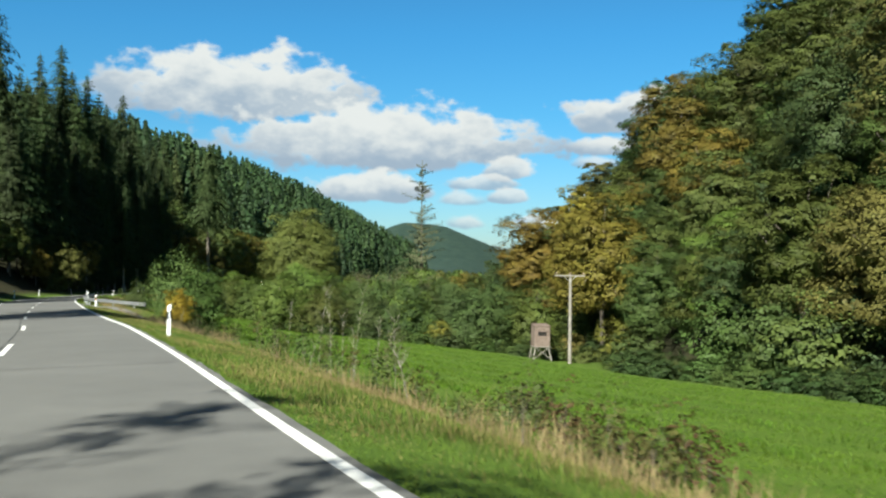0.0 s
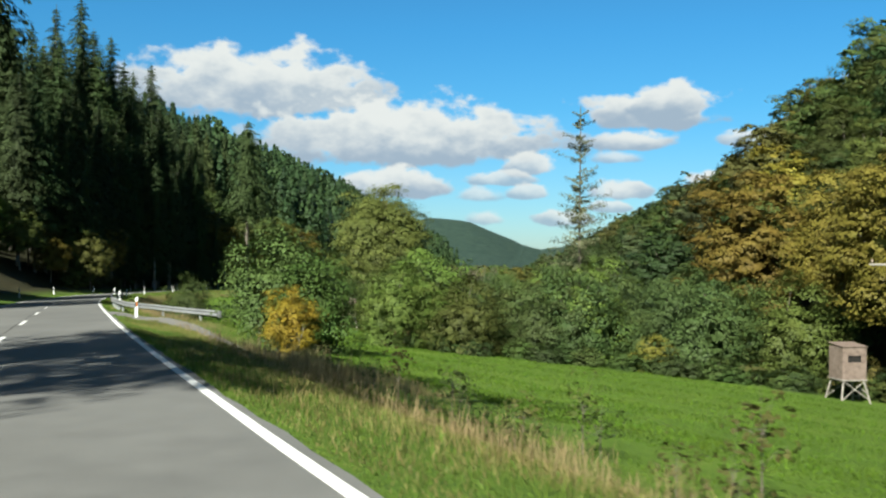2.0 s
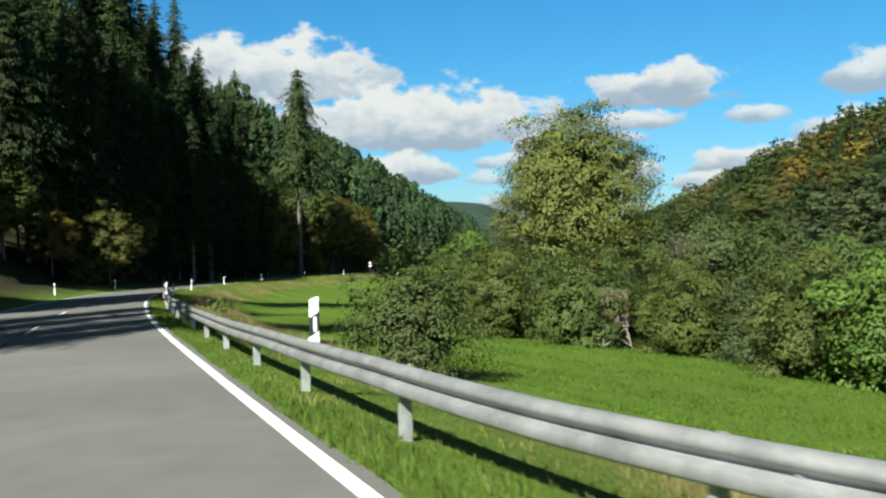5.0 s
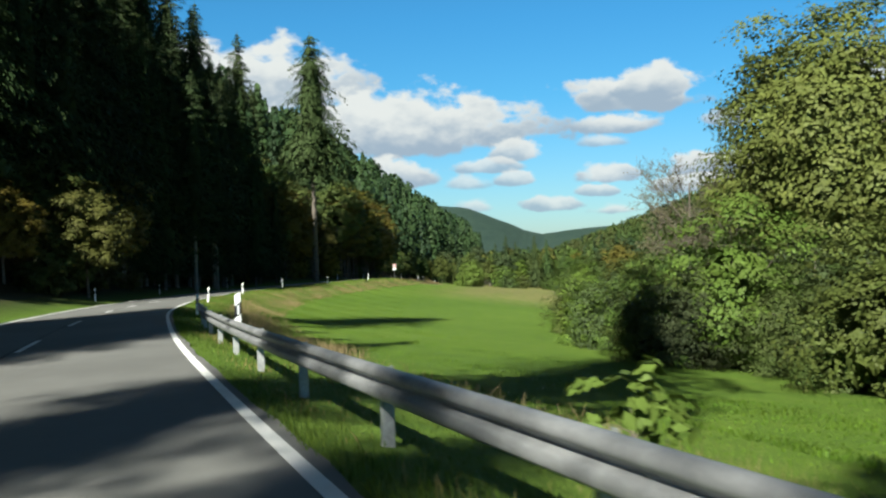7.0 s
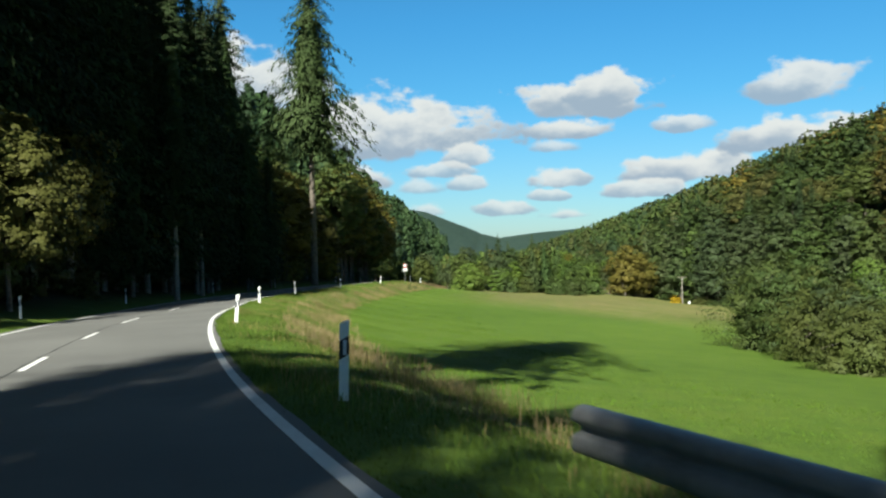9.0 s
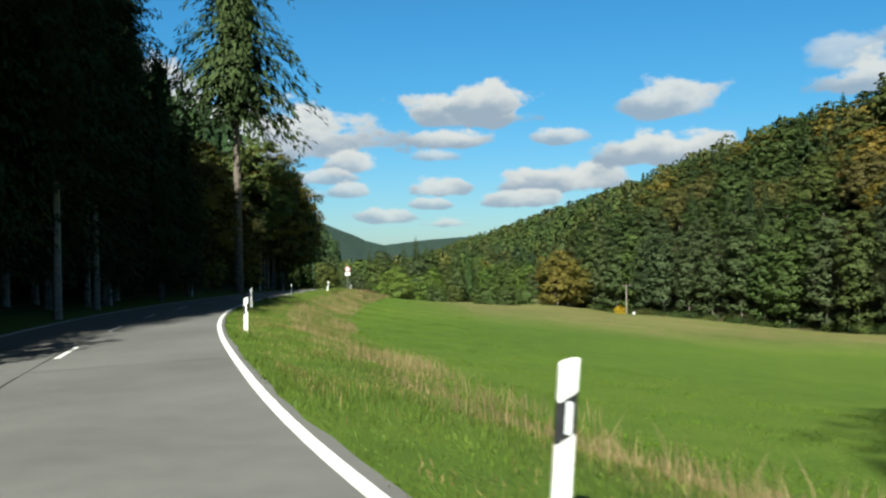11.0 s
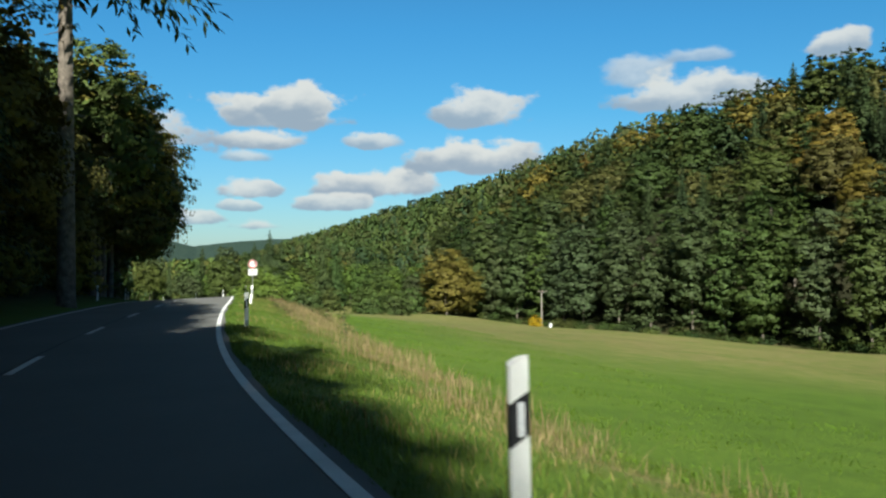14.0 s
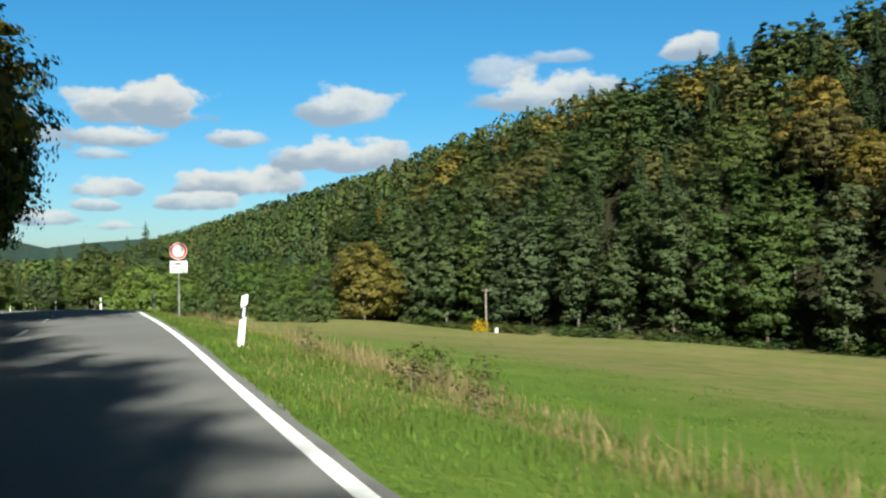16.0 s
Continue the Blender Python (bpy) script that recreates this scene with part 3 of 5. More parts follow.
def ground_material():
    m, t, b = material("meadow_and_floor", 0.9, 0.0, 0.15)
    geo = t.nodes.new("ShaderNodeNewGeometry").outputs["Position"]

    def attr(n):
        a = t.nodes.new("ShaderNodeAttribute")
        a.attribute_name = n
        return a.outputs["Fac"]
    fine, mid, big = noise_of(t, geo, 9.0, 5.0, 0.7), noise_of(t, geo, 0.8, 4.0), noise_of(t, geo, 0.06, 4.0)
    v = calc(t, "ADD", calc(t, "MULTIPLY", fine, 0.4), calc(t, "ADD", calc(t, "MULTIPLY", mid, 0.3), calc(t, "MULTIPLY", big, 0.3)))
    grass = ramp_of(t, v, [(0.34, (0.054, 0.100, 0.013)), (0.50, (0.089, 0.154, 0.019)), (0.66, (0.134, 0.186, 0.030))])
    dry = ramp_of(t, v, [(0.36, (0.11, 0.11, 0.038)), (0.5, (0.18, 0.155, 0.065)), (0.64, (0.25, 0.20, 0.095))])
    # Leaf litter darkened to near black, so gaps between crowns look shaded.
    shaded_litter = ramp_of(t, v, [(0.36, (0.012, 0.014, 0.007)), (0.5, (0.026, 0.027, 0.012)), (0.64, (0.05, 0.042, 0.02))])
    off = attr("off_road")
    edge = calc(t, "SUBTRACT", 1.0, calc(t, "DIVIDE", calc(t, "ABSOLUTE", calc(t, "SUBTRACT", off, 4.0)), 2.2), clamp=True)
    fac = calc(t, "MULTIPLY", edge, calc(t, "MULTIPLY", calc(t, "SUBTRACT", mid, 0.3), 2.2, clamp=True), clamp=True)
    fac = calc(t, "MAXIMUM", fac, calc(t, "MULTIPLY", attr("pale"), calc(t, "ADD", -0.55, calc(t, "MULTIPLY", calc(t, "ADD", noise_of(t, geo, 0.13, 3.0), mid), 1.25)), clamp=True))
    c1 = blend(t, fac, grass, dry)
    # Distant forest green turned bluish: the haze of distance is put into the colour.
    hazy_wood = ramp_of(t, noise_of(t, geo, 0.05, 6.0, 0.75), [(0.38, (0.014, 0.030, 0.024)), (0.62, (0.034, 0.058, 0.040))])
    pos = t.nodes.new("ShaderNodeSeparateXYZ")
    t.links.new(geo, pos.inputs[0])
    away = calc(t, "DIVIDE", calc(t, "SUBTRACT", pos.outputs[1], 480.0), 120.0, clamp=True)
    c2 = blend(t, attr("wooded"), c1, blend(t, away, shaded_litter, hazy_wood))
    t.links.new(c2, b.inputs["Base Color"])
    bump(t, b, calc(t, "ADD", fine, mid), 0.9, 0.12)
    return m


GROUND = ground_material()
build_ground()


def ribbon(name, d0, d1, y0, y1, lift, mat, thick=0.06, label="", kind="structure", parent=None, wob=0.0, category=""):
    """A strip that follows the road between two distances from its edge line, with a thickness."""
    k = [i for i in range(len(LINE)) if y0 <= LINE[i, 1] <= y1]
    P, nrm = LINE[k], SIDE[k]
    ends = [(y0, k[0]), (y1, k[-1])]
    V = []
    for i, (p, n) in enumerate(zip(P, nrm)):
        s = CUM[k[i]]
        w0, w1 = wob * math.sin(s * 0.7) * math.sin(s * 2.3), wob * math.sin(s * 0.9 + 2) * math.sin(s * 1.9)
        for d, dz in ((d0 + w0, lift - thick), (d0 + w0, lift), (d1 + w1, lift), (d1 + w1, lift - thick)):
            x, y = p + n * d
            V.append((x, y, slope_plane(x, y) + dz))
    F4 = [(4 * i + a, 4 * i + a + 1, 4 * i + a + 5, 4 * i + a + 4) for i in range(len(k) - 1) for a in range(3)]
    ob = new(name, mesh_of(name, V, F4, mat))
    ob.parent = parent
    return tagged(ob, label, category, kind=kind) if parent is None else tagged(ob, label)


road = ribbon("road", -6.75, 0.17, -60, 440, 0.0, ASPHALT, 0.35, "two-lane grey asphalt country road with white markings", category="road", wob=0.04)
ribbon("edge_line", -0.06, 0.06, -40, 425, 0.006, PAINT, 0.005, "solid white edge line", parent=road)
ribbon("edge_line", -6.47, -6.33, -40, 425, 0.006, PAINT, 0.005, "solid white edge line", parent=road)

ribbon("tar_seam", -3.345, -3.31, -30, 330, 0.004, TAR, 0.003, "dark tar seam along the road's middle", parent=road, wob=0.02)


def cross_seam(y, skew):
    """A tarred joint across the road."""
    V = []
    for k in range(15):
        d = -6.5 + k * 6.3 / 14
        for w in (-0.014, 0.014):
            x, yy = at_road(y + skew * (d + 3) + 0.03 * math.sin(k * 2.1) + w, d)
            V.append((x, yy, slope_plane(x, yy) + 0.004))
    ob = new("tar_seam", mesh_of("tar_seam", V, [(2 * i, 2 * i + 1, 2 * i + 3, 2 * i + 2) for i in range(14)], TAR))
    ob.parent = road


cross_seam(16.0, -0.02)
cross_seam(64.0, 0.03)
cross_seam(171.0, 0.02)


def centre_dashes():
    """Dashes along the road's middle; their spacing tightens a little in the bends."""
    number = [-6, 0, 6, 7, 9, 10, 13, 14, 15, 17, 37]
    along = [391.2, 463.2, 536.6, 549.8, 567.4, 579.7, 608.9, 619.2, 628.6, 647.0, 847.0]
    for n in range(-8, 36):
        a, nxt = np.interp([n, n + 1], number, along) if n >= -6 else (463.2 + 12 * n, 475.2 + 12 * n)
        b = a + (nxt - a) / 3
        V = []
        for u in np.linspace(a, b, 6):
            y = np.interp(u, CUM, LINE[:, 1])
            for d in (-3.26, -3.14):
                x, yy = at_road(y, d)
                V.append((x, yy, slope_plane(x, yy) + 0.006))
        V = np.array(V)
        V = np.concatenate([V, V - np.array([0, 0, 0.005])])
        F4 = [(2 * i, 2 * i + 1, 2 * i + 3, 2 * i + 2) for i in range(5)] + [(12 + 2 * i, 2 * i, 2 * i + 2, 14 + 2 * i) for i in range(5)] + [(2 * i + 1, 13 + 2 * i, 15 + 2 * i, 2 * i + 3) for i in range(5)]
        ob = new("centre_dash", mesh_of("centre_dash", V, F4, PAINT))
        ob.parent = road


centre_dashes()

# ---------------------------------------------------------------- side path
PATH_LINE = smooth_path([(-30.2, 76.0), (-28.3, 72.0), (-26.0, 69.8), (-23.9, 68.3), (-21.9, 65.9), (-20.6, 63.6)], 0.7)


def side_path():
    """The narrow asphalt path that leaves the road and drops towards the meadow."""
    pts = PATH_LINE
    tg = np.gradient(pts, axis=0)
    tg /= np.linalg.norm(tg, axis=1)[:, None]
    V = []
    n = len(pts)
    for i, (p, q) in enumerate(zip(pts, tg)):
        s = np.array([-q[1], q[0]])
        w = 0.55 + 0.4 * min(1, i / 7)
        for k, dz in ((-w, -0.3), (-w, 0.03), (0.0, 0.05), (w, 0.03), (w, -0.3)):
            x, y = p + s * k
            z = ground_z(*(p + s * k * 0.4))
            V.append((x, y, z + dz - 0.22 * max(0.0, (i - n + 9) / 9)))
    F4 = [(5 * i + a, 5 * i + a + 1, 5 * i + a + 6, 5 * i + a + 5) for i in range(n - 1) for a in range(4)]
    ob = new("path", mesh_of("path", V, F4, LANE_OLD))
    return tagged(ob, "narrow worn asphalt path branching off beside the road", "path", kind="structure")


side_path()

# ---------------------------------------------------------------- marker posts


def section(grow=0.0):
    """Outline of a marker post, seen from above: a flat front and a rounded back."""
    pts = [(-0.060, -0.022), (-0.050, -0.034), (0.050, -0.034), (0.060, -0.022), (0.040, 0.040), (0.012, 0.062), (-0.012, 0.062), (-0.040, 0.040)]
    return [(x * (1 + grow), y * (1 + grow)) for x, y in pts]


def prism(z0, z1, tilt0, tilt1, grow=0.0):
    """A post's length between two slanting cuts."""
    bm = bmesh.new()
    sec = section(grow)
    lo = [bm.verts.new((x, y, z0 + x * tilt0)) for x, y in sec]
    hi = [bm.verts.new((x, y, z1 + x * tilt1)) for x, y in sec]
    bm.faces.new(list(reversed(lo)))
    bm.faces.new(hi)
    for i in range(len(sec)):
        j = (i + 1) % len(sec)
        bm.faces.new((lo[i], lo[j], hi[j], hi[i]))
    return bm


def marker_post(m, height=1.0, amber=False, label="white plastic marker post with a black slanted band"):
    ob = anchor("marker_post", m, label, "marker post", "marker posts along the road")
    k = height
    part("body", prism(-0.15, k, 0, 0.45), WHITE_PLASTIC, ob)
    part("band", prism(k - 0.42, k - 0.19, 0.6, 0.6, 0.03), BLACK_PLASTIC, ob, "black slanted band")
    bm = bmesh.new()
    box(bm, 0.042 if not amber else 0.05, 0.008, 0.18, Matrix.Translation((0.004, -0.0385, k - 0.395)), 0.002)
    part("reflector", bm, REFLECTOR_AMBER if amber else REFLECTOR, ob, "amber reflector" if amber else "grey reflector")
    return ob


POSTS_R = [(27.0, 0.9, 1, False), (69.9, 1.15, 0, True), (139.0, 1.15, 2, False), (159.6, 0.8, 5, False), (180.5, 0.7, 1, False), (202.8, 0.6, -1, False),
           (224.2, 0.75, 0, False), (244.6, 1.0, 6, False), (269.5, 0.9, 1, False), (295.5, 0.95, 0, False), (322.0, 0.9, 0, False), (390.0, 1.0, 0, False), (-12.0, 0.95, 0, False)]
first = marker_post(Matrix(), 0.95)
second = marker_post(Matrix(), 0.95, True, "white plastic marker post with an amber reflector beside a side path")
for y, d, lean, amber in POSTS_R:
    x, yy = at_road(y, d)
    m = Matrix.Translation((x, yy, ground_z(x, yy) + 0.01)) @ Matrix.Rotation(heading(y), 4, "Z") @ Matrix.Rotation(radians(lean), 4, "Y")
    if amber:
        second.matrix_basis = m
    elif y == 27.0:
        first.matrix_basis = m
    else:
        copy_thing(first, m)
for y in (100.0, 124.0, 146.0, 168.0, 187.5, 211.0, 230.8, 259.0, 280.0, 302.0, 326.0, 350.0):
    x, yy = at_road(y, -8.4)
    copy_thing(first, Matrix.Translation((x, yy, ground_z(x, yy) + 0.01)) @ Matrix.Rotation(heading(y), 4, "Z"))

# ---------------------------------------------------------------- guard rail
RAIL = smooth_path([(-23.4, 71.2), (-26.6, 74.3), (-30.6, 79.2), at_road(87.0, 0.98), at_road(97.0, 0.95), at_road(106.0, 0.95), at_road(115.0, 0.95), at_road(124.0, 0.98), at_road(133.0, 1.15)], 0.5)


def rail_top(p, i):
    """Level of the beam's upper edge; it dips where the beam begins."""
    return slope_plane(*p) + min(np.interp(i, [0, 12, 26], [0.08, 0.33, 0.49]), np.interp(p[1], [80, 90, 98, 106], [0.49, 0.43, 0.45, 0.56]))


def guard_rail():
    ob = anchor("guard_rail", Matrix(), "galvanised steel W-beam guard rail on posts beside the road", "guard rail")
    prof = [(0.0, 0.0), (0.038, -0.004), (0.070, -0.026), (0.083, -0.060), (0.074, -0.086), (0.018, -0.116), (0.012, -0.140), (0.070, -0.164), (0.083, -0.186), (0.083, -0.238), (0.066, -0.262), (0.020, -0.275)]
    tg = np.gradient(RAIL, axis=0)
    tg /= np.linalg.norm(tg, axis=1)[:, None]
    nrm = np.stack([-tg[:, 1], tg[:, 0]], 1)
    pieces_at = list(range(0, len(RAIL) - 1, 8))
    for a in pieces_at:
        b = min(a + 8, len(RAIL) - 1)
        V = []
        for i in range(a, b + 1):
            p = RAIL[i]
            over = 0.003 if i == b else 0.0
            for back in (0.0, 0.006):
                for o, dz in prof:
                    q = p + nrm[i] * (o + 0.04 - back + over)
                    V.append((q[0], q[1], rail_top(p, i) + dz))
        n = len(prof)
        F4 = []
        for i in range(b - a):
            for j in range(n - 1):
                k0, k1 = i * 2 * n + j, (i + 1) * 2 * n + j
                F4 += [(k0, k1, k1 + 1, k0 + 1), (k0 + n, k0 + n + 1, k1 + n + 1, k1 + n)]
            F4 += [(i * 2 * n, i * 2 * n + n, (i + 1) * 2 * n + n, (i + 1) * 2 * n), (i * 2 * n + n - 1, (i + 1) * 2 * n + n - 1, (i + 1) * 2 * n + 2 * n - 1, i * 2 * n + 2 * n - 1)]
        beam = new("beam", mesh_of("beam", V, F4, GALVANISED, True))
        beam.parent = ob
        if a:
            for dz in (-0.13,):
                q = RAIL[a] + nrm[a] * 0.055
                bm = bmesh.new()
                rod(bm, (q[0], q[1], rail_top(RAIL[a], a) + dz), (q[0] + nrm[a][0] * 0.02, q[1] + nrm[a][1] * 0.02, rail_top(RAIL[a], a) + dz), 0.016, 0.012, 6)
                part("bolt", bm, STEEL_POST, beam)
    for i in range(3, len(RAIL), 7):
        p, q = RAIL[i], RAIL[i] - nrm[i] * 0.03
        g = ground_z(*q)
        z = rail_top(p, i) - 0.02
        m = Matrix.Translation((q[0], q[1], g - 0.4)) @ Matrix.Rotation(math.atan2(tg[i][1], tg[i][0]), 4, "Z")
        bm = bmesh.new()
        h = z - g + 0.4
        box(bm, 0.006, 0.10, h, m @ Matrix.Translation((-0.03, 0, 0)))
        box(bm, 0.06, 0.008, h, m @ Matrix.Translation((0.003, 0.05, 0)))
        box(bm, 0.06, 0.008, h, m @ Matrix.Translation((0.003, -0.05, 0)))
        part("post", bm, STEEL_POST, ob)
    bm = bmesh.new()
    p = RAIL[0]
    box(bm, 0.16, 0.09, 0.33, Matrix.Translation((p[0] + 0.03, p[1] - 0.08, rail_top(p, 0) - 0.32)) @ Matrix.Rotation(math.atan2(tg[0][1], tg[0][0]) + math.pi / 2, 4, "Z"), 0.02)
    part("end_cap", bm, GALVANISED, ob)
    return ob


guard_rail()
# the short marker fixed to the top of the rail
i_top = int(np.argmin(np.abs(RAIL[:, 1] - 117.0)))
top_m = Matrix.Translation((RAIL[i_top][0] + 0.03, RAIL[i_top][1], rail_top(RAIL[i_top], i_top) - 0.02)) @ Matrix.Rotation(heading(117.0), 4, "Z")
short = marker_post(top_m, 0.52, False, "short white marker with a black band fixed on the guard rail")
bm = bmesh.new()
box(bm, 0.125, 0.10, 0.05, Matrix.Translation((0, 0.01, 0.0)), 0.006)
part("foot", bm, WHITE_PLASTIC, short)
i_b = int(np.argmin(np.abs(RAIL[:, 1] - 84.0)))
copy_thing(short, Matrix.Translation((RAIL[i_b][0] + 0.03, RAIL[i_b][1], rail_top(RAIL[i_b], i_b) - 0.02)) @ Matrix.Rotation(heading(84.0), 4, "Z"))

# ---------------------------------------------------------------- power poles and wires


def power_pole(x, y, height, turn, label):
    g = ground_z(x, y)
    ob = anchor("power_pole", Matrix.Translation((x, y, g)) @ Matrix.Rotation(turn, 4, "Z"), label, "utility pole", "power line")
    part("pole", rod(bmesh.new(), (0, 0, -0.8), (0, 0, height), 0.17, 0.12, 12), WOOD_GREY, ob)
    bm = bmesh.new()
    box(bm, 2.7, 0.10, 0.12, Matrix.Translation((0, -0.16, height - 0.22)), 0.01)
    part("crossarm", bm, WOOD_GREY, ob)
    bm = bmesh.new()
    rod(bm, (-0.5, -0.12, height - 0.2), (0, -0.12, height - 0.75), 0.02, 0.02, 6)
    rod(bm, (0.5, -0.12, height - 0.2), (0, -0.12, height - 0.75), 0.02, 0.02, 6)
    part("brace", bm, STEEL_POST, ob)
    for px in (-1.2, 0.0, 1.2):
        bm = bmesh.new()
        z = height - 0.1
        rod(bm, (px, -0.16, z), (px, -0.16, z + 0.08), 0.018, 0.018, 6)
        for k in range(3):
            rod(bm, (px, -0.16, z + 0.08 + 0.055 * k), (px, -0.16, z + 0.125 + 0.055 * k), 0.06 - 0.008 * k, 0.035, 8)
        part("insulator", bm, PORCELAIN, ob)
    return ob


power_pole(11.3, 79.8, 7.9, radians(-20), "weathered wooden power pole with a crossarm at the meadow's edge")
power_pole(14.8, 344.9, 6.6, radians(25), "weathered wooden power pole before dark trees")

# ---------------------------------------------------------------- raised hunting hide


def hunting_hide(x, y, turn):
    g = ground_z(x, y)
    ob = anchor("hunting_hide", Matrix.Translation((x, y, g)) @ Matrix.Rotation(turn, 4, "Z"), "small brown wooden hunting hide raised on splayed legs", "hunting hide")
    F, H, W = 1.15, 1.75, 1.35
    for sx in (-1, 1):
        for sy in (-1, 1):
            part("leg", rod(bmesh.new(), (sx * 0.85, sy * 0.85, -0.2), (sx * 0.58, sy * 0.58, F + 0.05), 0.055, 0.05, 8), WOOD_GREY, ob)
    for a, b in (((-0.82, -0.82, 0.1), (0.62, -0.62, F)), ((0.82, -0.82, 0.1), (-0.62, -0.62, F)), ((-0.82, 0.82, 0.1), (0.62, 0.62, F)), ((0.8, -0.8, 0.3), (0.62, 0.62, F))):
        part("brace", rod(bmesh.new(), a, b, 0.03, 0.03, 6), WOOD_GREY, ob)
    bm = bmesh.new()
    box(bm, W + 0.1, W + 0.1, 0.08, Matrix.Translation((0, 0, F)), 0.01)
    part("floor", bm, WOOD_GREY, ob)
    body = new("cabin")
    body.parent = ob
    n = 9
    bw = W / n
    for k in range(4):
        R = Matrix.Rotation(k * math.pi / 2, 4, "Z")
        for i in range(n):
            cx = -W / 2 + (i + 0.5) * bw
            gap = k in (0, 1) and 2 <= i <= 6
            for z0, h in (((F + 0.08, 0.92), (F + 1.36, H - 1.36 + 0.06)) if gap else ((F + 0.08, H - 0.02),)):
                bm = bmesh.new()
                box(bm, bw - 0.008, 0.025, h, R @ Matrix.Translation((cx, -W / 2, z0)), 0.003)
                part("board", bm, WOOD_HIDE, body)
    # Near-black box fills the cabin in place of its shaded interior.
    bm = bmesh.new()
    box(bm, W - 0.12, W - 0.12, H - 0.1, Matrix.Translation((0, 0, F + 0.09)))
    part("lining", bm, INSIDE_SHADE, body, "near-black filler standing in for the shaded interior")
    bm = bmesh.new()
    box(bm, W + 0.10, W + 0.14, 0.05, Matrix.Translation((0, 0, F + H + 0.13)) @ Matrix.Rotation(radians(5), 4, "X"), 0.01)
    part("roof", bm, WOOD_HIDE, ob, "slightly sloping boarded roof")
    bm = bmesh.new()
    for sx in (-0.22, 0.22):
        rod(bm, (sx + 0.9, 0.7, -0.1), (sx * 0.8 + 0.75, 0.3, F + 0.2), 0.03, 0.03, 6)
    for k in range(4):
        u = (k + 0.5) / 4
        rod(bm, (0.68 - 0.08 * u, 0.7 - 0.4 * u, u * F), (1.12 - 0.2 * u, 0.7 - 0.4 * u, u * F), 0.022, 0.022, 6)
    part("ladder", bm, WOOD_GREY, ob)
    return ob


hunting_hide(8.7, 79.8, radians(8))

# ---------------------------------------------------------------- road sign


def disc(bm, r, y, n=40, t=0.006):
    m = Matrix.Translation((0, y, 0)) @ Matrix.Rotation(math.pi / 2, 4, "X")
    bmesh.ops.create_cone(bm, cap_ends=True, segments=n, radius1=r, radius2=r, depth=t, matrix=m)
    return bm


def road_sign(x, y, turn):
    g = ground_z(x, y)
    ob = anchor("road_sign", Matrix.Translation((x, y, g)) @ Matrix.Rotation(turn, 4, "Z"), "round red-rimmed prohibition sign over a white plate on a steel post", "road sign")
    part("post", rod(bmesh.new(), (0, 0, -0.4), (0, 0, 2.78), 0.033, 0.033, 12), GALVANISED, ob)
    z = 2.45
    rim = part("disc", disc(bmesh.new(), 0.31, 0), SIGN_WHITE, ob, "round white-edged disc")
    rim.location = (0, -0.05, z)
    part("ring", disc(bmesh.new(), 0.288, -0.006), SIGN_RED, rim, "red ring")
    part("face", disc(bmesh.new(), 0.218, -0.011), SIGN_WHITE, rim, "white face")
    rng = np.random.default_rng(4)
    px = -0.15
    while px < 0.14:
        w = rng.uniform(0.02, 0.045)
        bm = box(bmesh.new(), w, 0.003, 0.045 if rng.uniform() < 0.7 else 0.06, Matrix.Translation((px + w / 2, -0.0165, -0.028)))
        part("letter_bar", bm, SIGN_BLACK, rim)
        px += w + 0.012
    bm = bmesh.new()
    box(bm, 0.62, 0.006, 0.44, Matrix.Translation((0, -0.05, z - 0.80)))
    plate = part("plate", bm, SIGN_WHITE, ob, "white supplementary plate")
    bars = [(-0.02, -0.50, 0.20, 0.07), (0.11, -0.50, 0.05, 0.04)] + [(-0.2 + k * 0.1, -0.62 - row * 0.09, 0.07, 0.035) for row in range(2) for k in range(5)]
    for bx, bz, bw, bh in bars:
        part("letter_bar", box(bmesh.new(), bw, 0.004, bh, Matrix.Translation((bx, -0.056, z + bz))), SIGN_BLACK, plate)
    return ob


road_sign(*at_road(262.0, 1.3), heading(250.0))

# white box at the foot of the second pole
bm = bmesh.new()
box(bm, 0.5, 0.4, 0.75, Matrix(), 0.03)
box(bm, 0.58, 0.48, 0.06, Matrix.Translation((0, 0, 0.75)), 0.02)
cab = part("utility_box", bm, REFLECTOR)
cab.location = (16.3, 344.4, ground_z(16.3, 344.4))
tagged(cab, "small white utility box beside the power pole", "utility box")

# ---------------------------------------------------------------- trees: shapes
def set_of(per, leaf, tag):
    return [broadleaf("broadleaf_a" + tag, 11, 16.0, 4.9, 1.6, 50, per, leaf, lobes=0.20, aspect=0.8), broadleaf("broadleaf_b" + tag, 12, 17.0, 4.7, 2.0, 52, per, leaf, lobes=0.26, aspect=0.8),
            broadleaf("broadleaf_c" + tag, 13, 14.5, 5.2, 1.2, 50, per, leaf, lobes=0.22, aspect=0.8), broadleaf("broadleaf_d" + tag, 14, 17.5, 4.6, 2.4, 54, per, leaf, lobes=0.24, aspect=0.8)]


